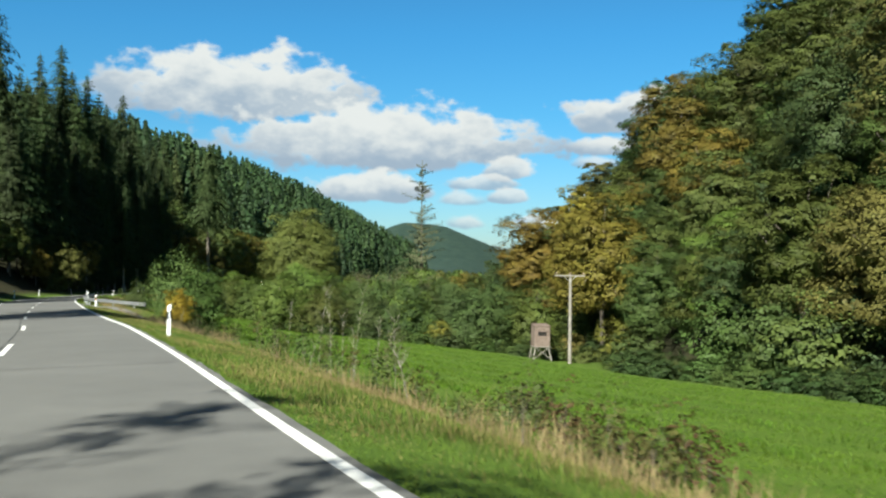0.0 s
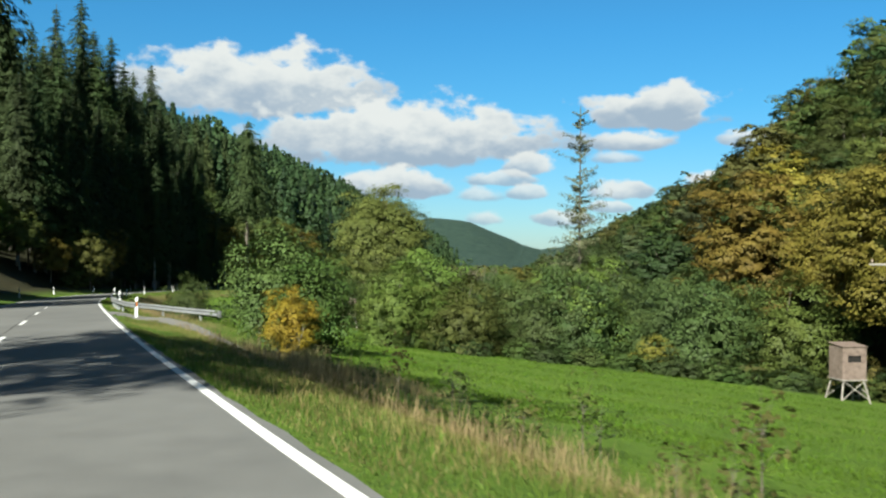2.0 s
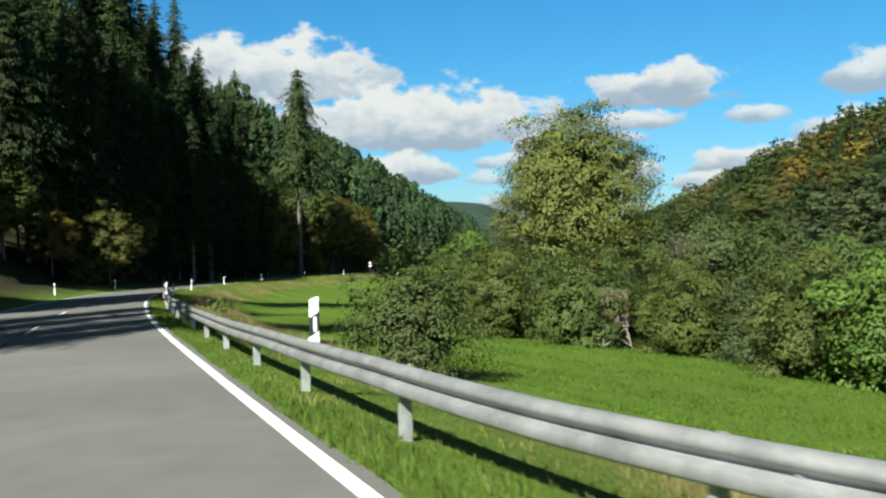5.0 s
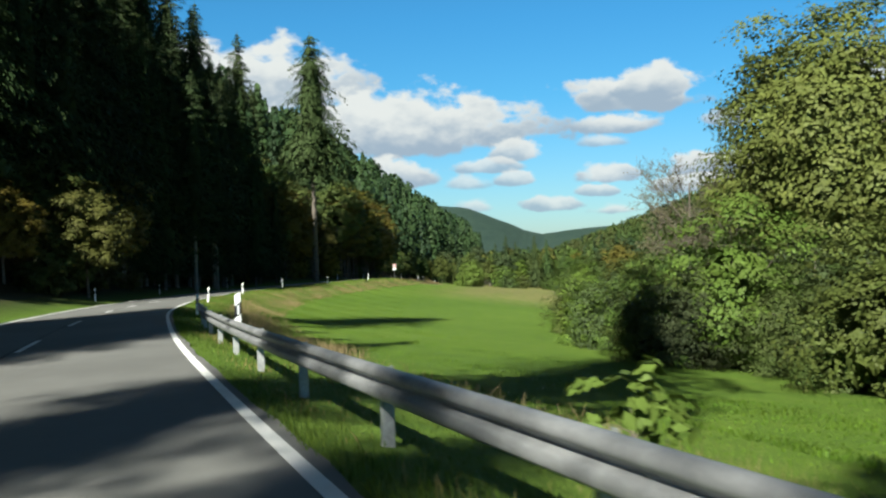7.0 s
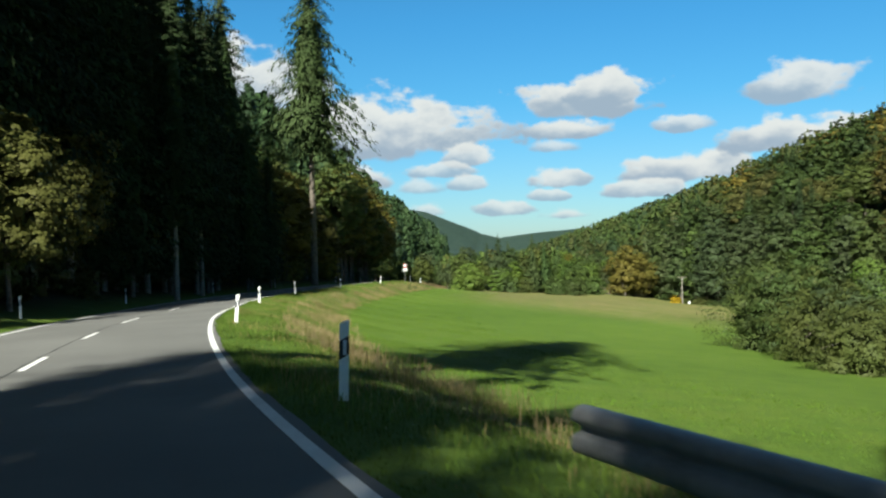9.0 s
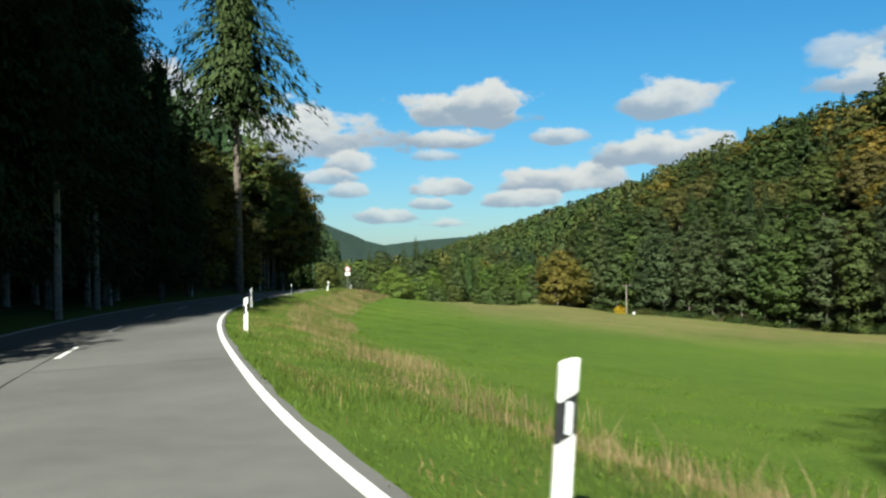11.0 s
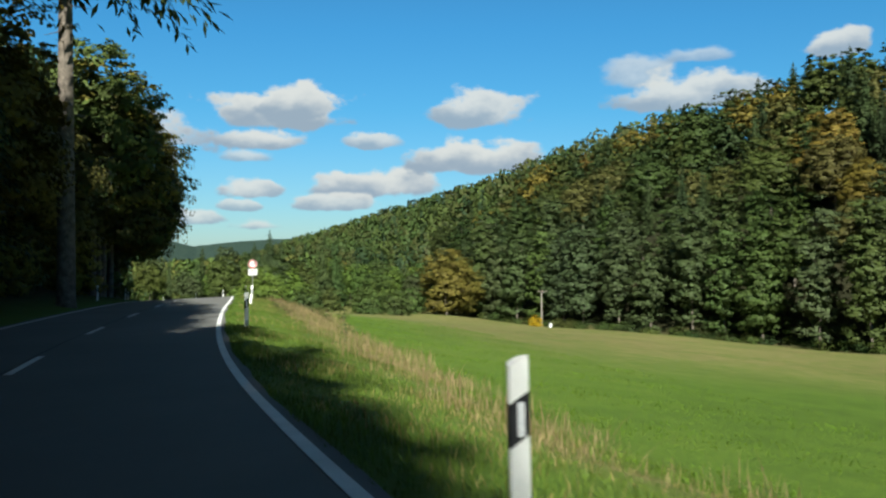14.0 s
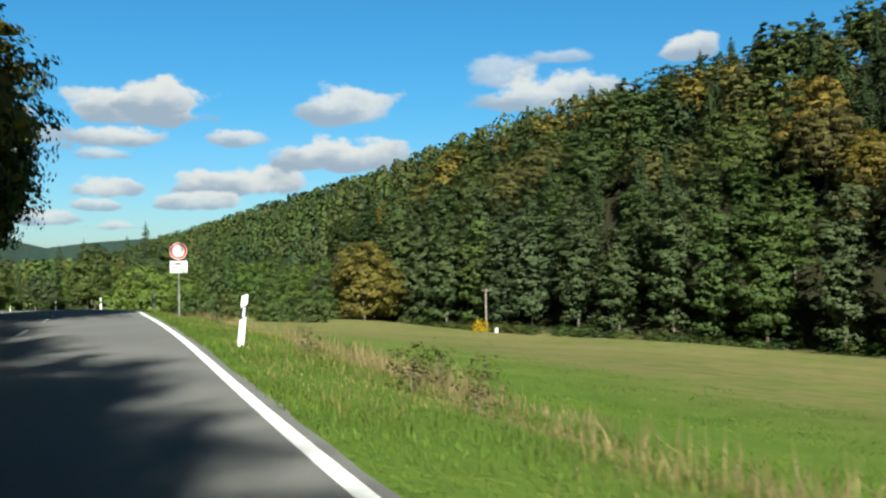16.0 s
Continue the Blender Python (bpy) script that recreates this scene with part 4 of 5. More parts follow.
OAKS, OAKS_FAR = set_of(285, 0.29, ""), set_of(60, 0.56, "_far")
OAKS_FINE = set_of(560, 0.185, "_fine")
ALDERS = [broadleaf("alder_a", 21, 22.0, 3.7, -3.4, 104, 180, 0.29, lobes=0.30, aspect=0.8), broadleaf("alder_b", 22, 20.0, 4.0, -3.4, 100, 180, 0.29, lobes=0.32, aspect=0.8), broadleaf("alder_c", 23, 23.5, 3.5, -3.6, 108, 180, 0.29, lobes=0.34, aspect=0.8)]
BUSHES = [broadleaf("bush_a", 31, 4.0, 2.3, -1.4, 34, 120, 0.19, 0.07, 8, mass=0.5, spray=0.55), broadleaf("bush_b", 32, 5.2, 2.5, -1.6, 38, 120, 0.20, 0.08, 8, lobes=0.32, mass=0.5, spray=0.55), broadleaf("bush_c", 33, 3.0, 2.2, -1.2, 30, 120, 0.18, 0.06, 7, mass=0.5, spray=0.55)]
SPRUCES = [conifer("spruce_a", 41, 34.0, 5.6, 5.5, 0.66, 9, 11, cone=0.66, ragged=0.5, side=5), conifer("spruce_b", 42, 31.0, 5.4, 3.0, 0.66, 9, 11, 0.42, cone=0.72, ragged=0.5, side=5), conifer("spruce_c", 43, 36.0, 5.6, 9.0, 0.7, 9, 11, 0.34, ragged=0.58, cone=0.6, side=5)]
SPRUCES_FAR = [conifer("spruce_d", 44, 34.0, 5.6, 5.5, 1.0, 8, 5, cone=0.62, ragged=0.4, side=3, aspect=0.45, fine=1.8), conifer("spruce_e", 45, 31.0, 5.2, 3.0, 1.0, 8, 5, 0.42, cone=0.68, ragged=0.4, side=3, aspect=0.45, fine=1.8)]
FIRS = [conifer("fir_a", 51, 18.0, 3.8, 1.0, 0.8, 8, 6, side=3, trunk_r=0.2, cone=0.75, aspect=0.45, fine=1.8), conifer("fir_b", 52, 20.0, 4.0, 1.5, 0.85, 8, 6, side=3, trunk_r=0.2, cone=0.7, aspect=0.45, fine=1.8)]
pick = np.random.default_rng(7)


def scatter(x0, x1, y0, y1, gap, rng, jitter=0.42):
    xs, ys = np.arange(x0, x1, gap), np.arange(y0, y1, gap)
    X, Y = np.meshgrid(xs, ys)
    X, Y = X.ravel() + rng.uniform(-jitter, jitter, X.size) * gap, Y.ravel() + rng.uniform(-jitter, jitter, X.size) * gap
    return X, Y


# ---------------------------------------------------------------- forest left of the road
# how far right of the edge line the forest's shade may reach, along the road
SHADE_Y = [0, 98, 100, 114, 115, 120, 121, 142, 144, 184, 187, 193, 196, 200, 226, 231, 237, 245, 250, 276, 284, 400]
SHADE_D = [-8, -8, 1, 2, -7, -7, 5, 5, -7.5, -6.5, -4, -1.5, 0.5, 1.4, 2.2, 1.0, 0.0, -0.6, -4, -5, 2, 2]


def shade_limit(x, y, z, height, want, least):
    """The largest scale up to the wanted one at which a tree's shadow stays where the road is shaded."""
    f = np.linspace(0.35, 1.0, 7)
    base = z - float(slope_plane(x, y))
    s = want
    while s > least:
        h = base + height * s * f
        d, yy = road_coords(x + 0.45 * h, y + 1.17 * h)
        if np.all(d <= np.interp(yy, SHADE_Y, SHADE_D) + 0.3):
            break
        s -= 0.04
    return max(s, least)


def left_forest():
    rng = np.random.default_rng(101)
    X, Y = scatter(-150, 20, 96, 336, 6.2, rng)
    d, yy = road_coords(X, Y)
    Z = ground_many(X, Y)
    for x, y, z, dd, q in zip(X, Y, Z, d, yy):
        depth = -dd - 11.0
        if depth < 0 or depth > 64 or q < 142:
            continue
        if y < 170:
            s = ((170 - y) * 0.62 + 1.5) / 34 * rng.uniform(0.85, 1.12)
            if 0.2 < s < 0.95 and depth > 6:
                plant("spruce_tree", SPRUCES_FAR[rng.integers(2)], x, y, z, rng.uniform(0, 6.28), s, tint(SPRUCE, rng), "dark green spruce in a dense roadside forest", group="forest on the road's uphill side")
            continue
        if 236 < q < 257 and depth < 9:
            continue
        if q > 236 and depth < 30:
            me = OAKS[rng.integers(4)]
            s = rng.uniform(0.82, 1.05) if q < 306 else rng.uniform(0.5, 0.7)
            s = shade_limit(x, y, z, 17.0, s, 0.3) * rng.uniform(0.9, 1.0)
            plant("broadleaf_tree", me, x, y, z, rng.uniform(0, 6.28), s, tint([DEEP, GREEN, OLIVE, BROWN][rng.choice(4, p=[.35, .25, .25, .15])], rng), "broad-leaved roadside tree in olive and brown autumn leaf", group="forest on the road's uphill side")
        else:
            me = SPRUCES[rng.integers(3)] if depth < 16 else SPRUCES_FAR[rng.integers(2)]
            s = shade_limit(x, y, z, 34.0, rng.uniform(0.95, 1.25) if q < 238 else rng.uniform(0.65, 0.85), 0.24) * rng.uniform(0.9, 1.0)
            plant("spruce_tree", me, x, y, z, rng.uniform(0, 6.28), s, tint([SPRUCE, FIR, DARKFIR][rng.integers(3)], rng), "tall dark green spruce in a dense roadside forest", group="forest on the road's uphill side")
    # trees leaning over the road's far side
    for y in np.arange(266, 306, 4.4):
        x, yy2 = at_road(y, -rng.uniform(8.9, 9.9))
        plant("roadside_tree", OAKS[rng.integers(4)], x, yy2, ground_z(x, yy2), rng.uniform(0, 6.28), rng.uniform(0.98, 1.14), tint([GOLD, OLIVE, (0.215, 0.185, 0.04)][rng.integers(3)], rng), "broad-leaved tree with brownish crown standing close to the road", "tree", "forest on the road's uphill side")
    for y in np.arange(236, 257, 3.6):
        x, yy2 = at_road(y, -rng.uniform(10.4, 12.5))
        plant("roadside_tree", OAKS[rng.integers(4)], x, yy2, ground_z(x, yy2), rng.uniform(0, 6.28), rng.uniform(0.6, 0.82), tint([OLIVE, GOLD, BROWN][rng.integers(3)], rng), "small broad-leaved tree in dark olive leaf at the road", "tree", "forest on the road's uphill side")
    for y in np.arange(165, 330, 3.6):
        dd = -rng.uniform(10.6, 13.5)
        x, yy2 = at_road(y + rng.uniform(-1.5, 1.5), dd)
        c = [OLIVE, YELLOW, GREEN, BROWN][rng.choice(4, p=[.35, .2, .3, .15])]
        plant("roadside_shrub", BUSHES[rng.integers(3)], x, yy2, ground_z(x, yy2), rng.uniform(0, 6.28), rng.uniform(0.6, 1.15), tint(c, rng), "leafy shrub in mixed autumn colours under the forest edge", "shrub", "shrubs at the forest edge")
    for y, dd, s, c in ((170.5, -9.6, 0.6, (0.125, 0.13, 0.035)), (164.5, -13.5, 0.5, GOLD), (172.5, -13.2, 0.74, OLIVE), (177.5, -12.4, 0.6, GREEN), (184, -12.4, 0.78, GOLD), (166.5, -17.5, 0.7, GREEN), (200, -12, 0.6, YELLOW), (238, -15, 1.0, GOLD), (160.5, -16.5, 0.62, OLIVE), (158, -20.5, 0.7, FRESH)):
        x, yy2 = at_road(y, dd)
        plant("autumn_tree", OAKS[2], x, yy2, ground_z(x, yy2), rng.uniform(0, 6.28), s, c, "small broad-leaved tree turning yellow below the spruces", group="forest on the road's uphill side")


left_forest()
LARCH = conifer("larch", 72, 21.0, 3.7, 3.0, 0.62, 6, 18, 0.06, 0.15, 5, 0.8, 0.5, False, 0.55, 0.55)
# Never in view: two trees behind the start, added for their shade.
for x, y, s in ((-9.5, -8.5, 0.75),):
    plant("larch_tree", LARCH, x, y, ground_z(x, y), x, s, (0.13, 0.15, 0.075), "unseen thin larch added for its shade on the road")
plant("roadside_tree", OAKS[1], -5.2, -8.6, ground_z(-5.2, -8.6), 0.4, 0.66, GREEN, "unseen broad-leaved tree added to shade road and verge", "tree")
TALL = conifer("tall_spruce", 61, 40.0, 8.4, 18.0, 0.6, 8, 15, 0.55, 0.5, 5, 0.6, 0.55, True, 0.3, 1.9, BARK)
HIGH = conifer("high_spruce", 62, 40.0, 6.0, 25.0, 0.55, 8, 7, 0.42, 0.5, 3, 0.5, 0.5)
EDGE_SPRUCES = [(-80.0, 202.0, 1.2), (-79.0, 209.0, 1.0), (-71.8, 219.0, 0.8), (-77.5, 190.5, 1.1), (-92.0, 186.0, 1.1), (-76.0, 199.0, 0.85), (-82.0, 193.0, 1.3), (-82.5, 184.0, 1.25), (-88.0, 175.0, 1.1)]
plant("spruce_tree", SPRUCES[2], -69.4, 197.0, ground_z(-69.4, 197.0), 0.7, 0.66, SPRUCE, "tall spruce with a bare lower trunk close to the road", group="forest on the road's uphill side")
for x, y, s in EDGE_SPRUCES:
    plant("spruce_tree", SPRUCES[pick.integers(3)], x, y, ground_z(x, y), pick.uniform(0, 6.28), s, tint([SPRUCE, FIR][pick.integers(2)], pick), "very tall ragged spruce at the forest's edge", group="forest on the road's uphill side")
plant("tall_spruce", TALL, -64.0, 246.5, ground_z(-64.0, 246.5), 1.0, 1.0, FIR, "solitary tall spruce with a long bare pale trunk")

# Added beside the view, with high crowns, to throw shade on the meadow.
for x, y, s in ((-63.0, 125.0, 1.0), (-53.3, 87.5, 1.0)):
    plant("tall_spruce", HIGH, x, y, ground_z(x, y), x, s, SPRUCE, "tall bare-trunked spruce added to shade the meadow", "tree", "forest on the road's uphill side")

# front row of the forest, whose shade lies on the road where it bends
for y, d, s in ((207.0, -4.5, 0.66), (211.0, -3.6, 0.7), (215.0, -5.0, 0.68), (219.0, -3.8, 0.7), (223.0, -5.0, 0.66), (227.5, -4.0, 0.62), (232.0, -5.0, 0.62), (237.0, -3.6, 0.58), (242.0, -5.0, 0.6), (247.0, -4.6, 0.5)):
    x, yy = at_road(y, d)
    x, yy = x - 6.75, yy - 17.5
    plant("spruce_tree", SPRUCES[1], x, yy, ground_z(x, yy), y, s, tint(SPRUCE, pick), "dark green spruce in the roadside forest's front row", group="forest on the road's uphill side")

for y, d, s in ((187.0, -4.6, 0.8), (190.0, -3.4, 0.82), (194.0, -3.6, 0.82), (197.5, -2.6, 0.82), (201.0, -2.0, 0.82), (204.5, -2.4, 0.8), (208.0, -2.0, 0.82), (211.5, -2.8, 0.84), (214.0, -2.2, 0.8), (217.0, -3.2, 0.84), (219.5, -2.6, 0.76), (222.5, -3.2, 0.76), (226.0, -2.4, 0.76), (230.0, -2.8, 0.75), (234.5, -1.9, 0.73), (239.0, -2.4, 0.72), (242.5, -3.2, 0.7), (229.0, -1.5, 0.68), (233.5, -1.0, 0.68)):
    x, yy = at_road(y, d)
    x, yy = x - 0.45 * 23.0, yy - 1.17 * 23.0
    plant("spruce_tree", SPRUCES[2], x, yy, ground_z(x, yy), y, s, tint(SPRUCE, pick), "tall spruce with a bare lower trunk in the roadside forest", group="forest on the road's uphill side")

# unseen trees uphill before the forest, added to shade the road and meadow
SHADERS = []
for y, d, s in ((96.0, -1.0, 0.6), (105.0, -0.5, 0.8), (109.0, -1.2, 0.8), (102.5, 2.0, 0.75), (101.5, -4.0, 0.72), (106.0, -5.0, 0.8), (124.0, 0.0, 0.85), (128.0, 1.0, 0.85), (128.5, -4.0, 0.8), (134.0, -3.0, 0.85), (139.0, -4.0, 0.8), (132.0, 4.5, 0.9), (136.0, 4.5, 0.85), (140.0, 3.5, 0.9), (144.0, 2.5, 0.8)):
    x, yy = at_road(y, d)
    SHADERS.append((x - 0.45 * 31.0 * s, yy - 1.17 * 31.0 * s, s))
for x, y, s in SHADERS:
    plant("spruce_tree", SPRUCES[pick.integers(3)], x, y, ground_z(x, y), pick.uniform(0, 6.28), s, tint(SPRUCE, pick), "tall dark green spruce in a dense roadside forest", group="forest on the road's uphill side")
# Also unseen: high open crowns added to dapple the road and verge with shade.
HIGH_CROWN = broadleaf("high_crown", 15, 24.0, 4.3, 11.0, 40, 120, 0.27, 0.3, 14, 0.0)
for y, d, s in ((45.5, -2.2, 0.95), (47.0, 1.6, 0.98), (51.5, 1.6, 0.94), (55.0, 3.6, 0.94), (57.0, 4.4, 0.9)):
    x, yy = at_road(y, d)
    x, yy = x - 9.1, yy - 23.8
    plant("roadside_tree", HIGH_CROWN, x, yy, ground_z(x, yy), y, s, GREEN, "unseen broad-leaved tree added to shade road and verge", "tree", "forest on the road's uphill side")


# ---------------------------------------------------------------- wooded hill right of the meadow
def right_hill():
    rng = np.random.default_rng(202)
    X, Y = scatter(0, 170, 10, 470, 8.3, rng, 0.40)
    d, yy = road_coords(X, Y)
    Z = ground_many(X, Y)
    up = d - np.interp(yy, FOOT_Y, FOOT_R)
    back = {}
    for x, y, z, u in zip(X, Y, Z, up):
        if u < -1 or u > 78:
            continue
        k = rng.uniform()
        patch = noise.noise(Vector((x * 0.02, y * 0.02, 3.1)))
        warm = noise.noise(Vector((x * 0.035, y * 0.035, 7.7))) + 0.25 * noise.noise(Vector((x * 0.11, y * 0.11, 1.7)))
        if u < 5 and y > 150:
            continue
        if u < 14 and y > 150:
            me, c, lab = ALDERS[rng.integers(3)], [GREYGREEN, GREEN, GREYGREEN, DEEP][rng.integers(4)], "tall slender grey-green alder at the foot of the wooded hill"
            kind, s = "alder_tree", rng.uniform(0.78, 1.08)
        elif k < (0.10 + 0.9 * max(0, patch)) * (1.0 if y > 150 else 0.15):
            me, c, lab = FIRS[rng.integers(2)], [SPRUCE, FIR][rng.integers(2)], "dark green fir on the wooded hillside"
            kind, s = "fir_tree", rng.uniform(0.75, 1.05)
        else:
            warm += 0.14 * min(1.0, u / 30.0) + (0.06 if y < 120 and u > 10 else 0.0)
            if y > 150 and u > 16:
                warm += 0.26
            p = [.10, .08, .36, .24, .19, .03] if warm > 0.12 else [.36, .22, .32, .07, .03, .0]
            if warm > 0.36:
                p = [.03, .02, .25, .25, .28, .17]
            if y < 130:
                p = [.20, .16, .39, .18, .06, .01]
            i = rng.choice(6, p=p)
            c = [GREEN, DEEP, OLIVE, BROWN, GOLD, RUST][i]
            lab = ["green", "dark green", "olive", "brownish", "golden", "rust-brown"][i] + " broad-leaved tree on the wooded hillside"
            me, kind, s = (OAKS_FINE if y < 130 and u < 30 else OAKS if u < 30 else OAKS_FAR)[rng.integers(4)], "broadleaf_tree", rng.uniform(0.70, 1.18) * (1.15 if y < 65 and u < 20 else 1.0)
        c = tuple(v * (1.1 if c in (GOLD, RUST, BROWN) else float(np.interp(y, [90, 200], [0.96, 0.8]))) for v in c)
        turn = rng.uniform(0, 6.28)
        z -= (2.6 if y < 130 else 1.2) if kind == "broadleaf_tree" and u > 4 else 0.0
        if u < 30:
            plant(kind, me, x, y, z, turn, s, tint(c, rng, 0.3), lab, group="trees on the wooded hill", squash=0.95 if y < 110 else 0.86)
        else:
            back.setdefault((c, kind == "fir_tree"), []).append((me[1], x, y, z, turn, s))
    for y in np.arange(156, 400, 8.2):
        dd = float(np.interp(y, FOOT_Y, FOOT_R)) + rng.uniform(-1.0, 2.0)
        x, q = at_road(y + rng.uniform(-1.2, 1.2), 20.0)
        x += dd - 20.0
        plant("alder_tree", ALDERS[rng.integers(3)], x, q, ground_z(x, q), rng.uniform(0, 6.28), rng.uniform(0.82, 1.05), tint([GREYGREEN, GREYGREEN, GREEN][rng.integers(3)], rng, 0.2), "grey-green alder in the front row of the wooded hill", group="trees on the wooded hill")
    X, Y = scatter(0, 70, 20, 125, 7.0, rng, 0.45)
    d, yy = road_coords(X, Y)
    Z = ground_many(X, Y)
    for x, y, z, u in zip(X, Y, Z, d - np.interp(yy, FOOT_Y, FOOT_R)):
        if 3 < u < 30:
            c = [GREEN, OLIVE, DEEP][rng.choice(3, p=[.45, .4, .15])]
            plant("broadleaf_tree", OAKS_FINE[rng.integers(4)], x, y, z - 1.6, rng.uniform(0, 6.28), rng.uniform(0.45, 0.7), tint(c, rng), "smaller green broad-leaved tree under the hillside's crowns", group="trees on the wooded hill")
    for (c, needles), rows in back.items():
        pieces, turned = [], []
        for me, x, y, z, turn, s in rows:
            co = np.empty(len(me.vertices) * 3, np.float32)
            me.vertices.foreach_get("co", co)
            co = co.reshape(-1, 3) * np.array([s, s, s * (0.84 if needles else 0.86)])
            q = np.stack([co[:, 0] * math.cos(turn) - co[:, 1] * math.sin(turn) + x, co[:, 0] * math.sin(turn) + co[:, 1] * math.cos(turn) + y, co[:, 2] + z], 1)
            nv = SHADING[me.name]
            turned.append(np.stack([nv[:, 0] * math.cos(turn) - nv[:, 1] * math.sin(turn), nv[:, 0] * math.sin(turn) + nv[:, 1] * math.cos(turn), nv[:, 2]], 1))
            ix = np.empty(len(me.loops), np.int32)
            me.loops.foreach_get("vertex_index", ix)
            pieces.append((q, ix.reshape(-1, 4)))
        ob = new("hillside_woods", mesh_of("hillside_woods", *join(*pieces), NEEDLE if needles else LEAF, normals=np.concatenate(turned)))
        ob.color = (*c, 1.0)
        tagged(ob, "mixed woods high on the hillside", "woods", kind="stuff")


right_hill()


# ---------------------------------------------------------------- thickets in the valley
def clump(kind, meshes, spots, label, category="bush", group=""):
    for x, y, s, c in spots:
        plant(kind, meshes[pick.integers(len(meshes))], x, y, ground_z(x, y), pick.uniform(0, 6.28), s, tint(c, pick, 0.12), label, category, group)


OAK = broadleaf("great_oak", 71, 17.4, 5.3, 2.4, 150, 375, 0.21, 0.34, 26, 0.56, 0.30, 1.0, None, 0.75, 0.7, 0.8, 0.5)
THICKET = [broadleaf("thicket_a", 34, 4.4, 2.5, -1.5, 50, 270, 0.12, 0.07, 8, lobes=0.34, mass=0.62, flat=0.9, spray=0.5), broadleaf("thicket_b", 35, 5.4, 2.7, -1.7, 52, 270, 0.125, 0.08, 8, lobes=0.36, mass=0.62, flat=0.9, spray=0.5)]
plant("oak_tree", OAK, -22.8, 145.5, ground_z(-22.8, 145.5), 0.4, 1.06, (0.15, 0.178, 0.045), "big round oak with light green leaves above a thicket")
plant("larch_tree", LARCH, -2.5, 106.0, ground_z(-2.5, 106.0), 0.3, 1.0, (0.14, 0.15, 0.078), "thin open larch rising out of bushes")

rng_t = np.random.default_rng(303)
spots = []
for x, y in zip(*scatter(-16, 12, 91, 122, 4.2, rng_t)):
    spots.append((x, y, rng_t.uniform(0.9, 1.5), [GREEN, FRESH, (0.092, 0.138, 0.046), OLIVE][rng_t.choice(4, p=[.26, .14, .44, .16])]))
clump("thicket_bush", THICKET, spots, "dense green bush in a thicket at the meadow's end", group="valley thicket")
spots = []
for x, y in zip(*scatter(-38, -10, 104, 186, 4.2, rng_t)):
    if y < np.interp(x, [-37.5, -36, -31, -26, -22, -10], [139, 135, 125.5, 120.5, 118.5, 104]) or x < np.interp(y, [135, 150, 170, 186], [-35.6, -35.6, -33, -30]):
        continue
    spots.append((x, y, rng_t.uniform(0.7, 1.3), [GREEN, OLIVE, FRESH, GREYGREEN][rng_t.choice(4, p=[.3, .4, .15, .15])]))
clump("thicket_bush", THICKET, spots, "dense olive and green bush in a streamside thicket", group="valley thicket")

# the large hazel bush and the yellow bush beside the rail's end
HAZEL = broadleaf("hazel", 81, 4.4, 2.2, -1.6, 84, 175, 0.118, 0.05, 14, 0.5, 0.46, 1.0, None, 0.4, 0.75, 1.0, 0.75)
GOLDEN = broadleaf("golden_bush", 82, 3.0, 1.0, -0.7, 64, 220, 0.07, 0.035, 10, 0.5, 0.34, 1.0, None, 0.4, 0.66, 1.05, 0.75)
for x, y, s, c in ((-21.2, 73.6, 1.3, (0.098, 0.152, 0.042)), (-19.6, 72.4, 1.1, (0.075, 0.13, 0.03)), (-32.5, 96.6, 0.78, (0.08, 0.112, 0.034))):
    plant("hazel_bush", HAZEL, x, y, ground_z(x, y), pick.uniform(0, 6), s, c, "large leafy green hazel bush beside the guard rail", "bush")
plant("yellow_bush", GOLDEN, -19.1, 66.0, ground_z(-19.1, 66.0) - 0.1, 0.5, 1.03, (0.34, 0.25, 0.03), "bush with golden yellow autumn leaves beside the path", "bush")


# ---------------------------------------------------------------- far woods
def far_trees(name, places, seed, label, colour, conical=0.5, per=190):
    rng = np.random.default_rng(seed)
    P, N, S, W = [], [], [], []
    for x, y, z, h in places:
        cone = rng.uniform() < conical
        R = h * (0.17 if cone else 0.27)
        u = rng.uniform(0.05, 1.0, per)
        ph = rng.uniform(0, 6.28, per)
        r = R * ((1 - u) ** 0.9 + 0.04) if cone else R * np.sqrt(np.maximum(0.02, 1 - (2 * u - 1) ** 2 * 0.95))
        q = np.stack([np.cos(ph), np.sin(ph), np.full(per, 0.35) if cone else (u - 0.45) * 1.6], 1)
        P.append(np.stack([x + np.cos(ph) * r, y + np.sin(ph) * r, z + u * h], 1))
        N.append(unit(q) + rng.normal(size=(per, 3)) * 0.3)
        W.append(unit(unit(q) + np.array([0, 0, 0.2])))
        S.append(np.full(per, h * (0.066 if cone else 0.078) * rng.uniform(0.8, 1.2)))
    v, f = leaves(np.concatenate(P), np.concatenate(N), np.concatenate(S), rng, 0.75)
    ob = new(name, mesh_of(name, v, f, LEAF, normals=np.repeat(np.concatenate(W), 4, 0)))
    ob.color = (*colour, 1.0)
    return tagged(ob, label, "woods", kind="stuff")


def far_set(x0, x1, y0, y1, gap, test, rng, hmin, hmax):
    X, Y = scatter(x0, x1, y0, y1, gap, rng)
    d, yy = road_coords(X, Y)
    Z = ground_many(X, Y)
    fr, fl = np.interp(yy, FOOT_Y, FOOT_R), np.interp(yy, FOOT_Y, FOOT_L)
    k = test(X, Y, d, fr, fl)
    return [(x, y, z, rng.uniform(hmin, hmax)) for x, y, z in zip(X[k], Y[k], Z[k])]


rf = np.random.default_rng(404)


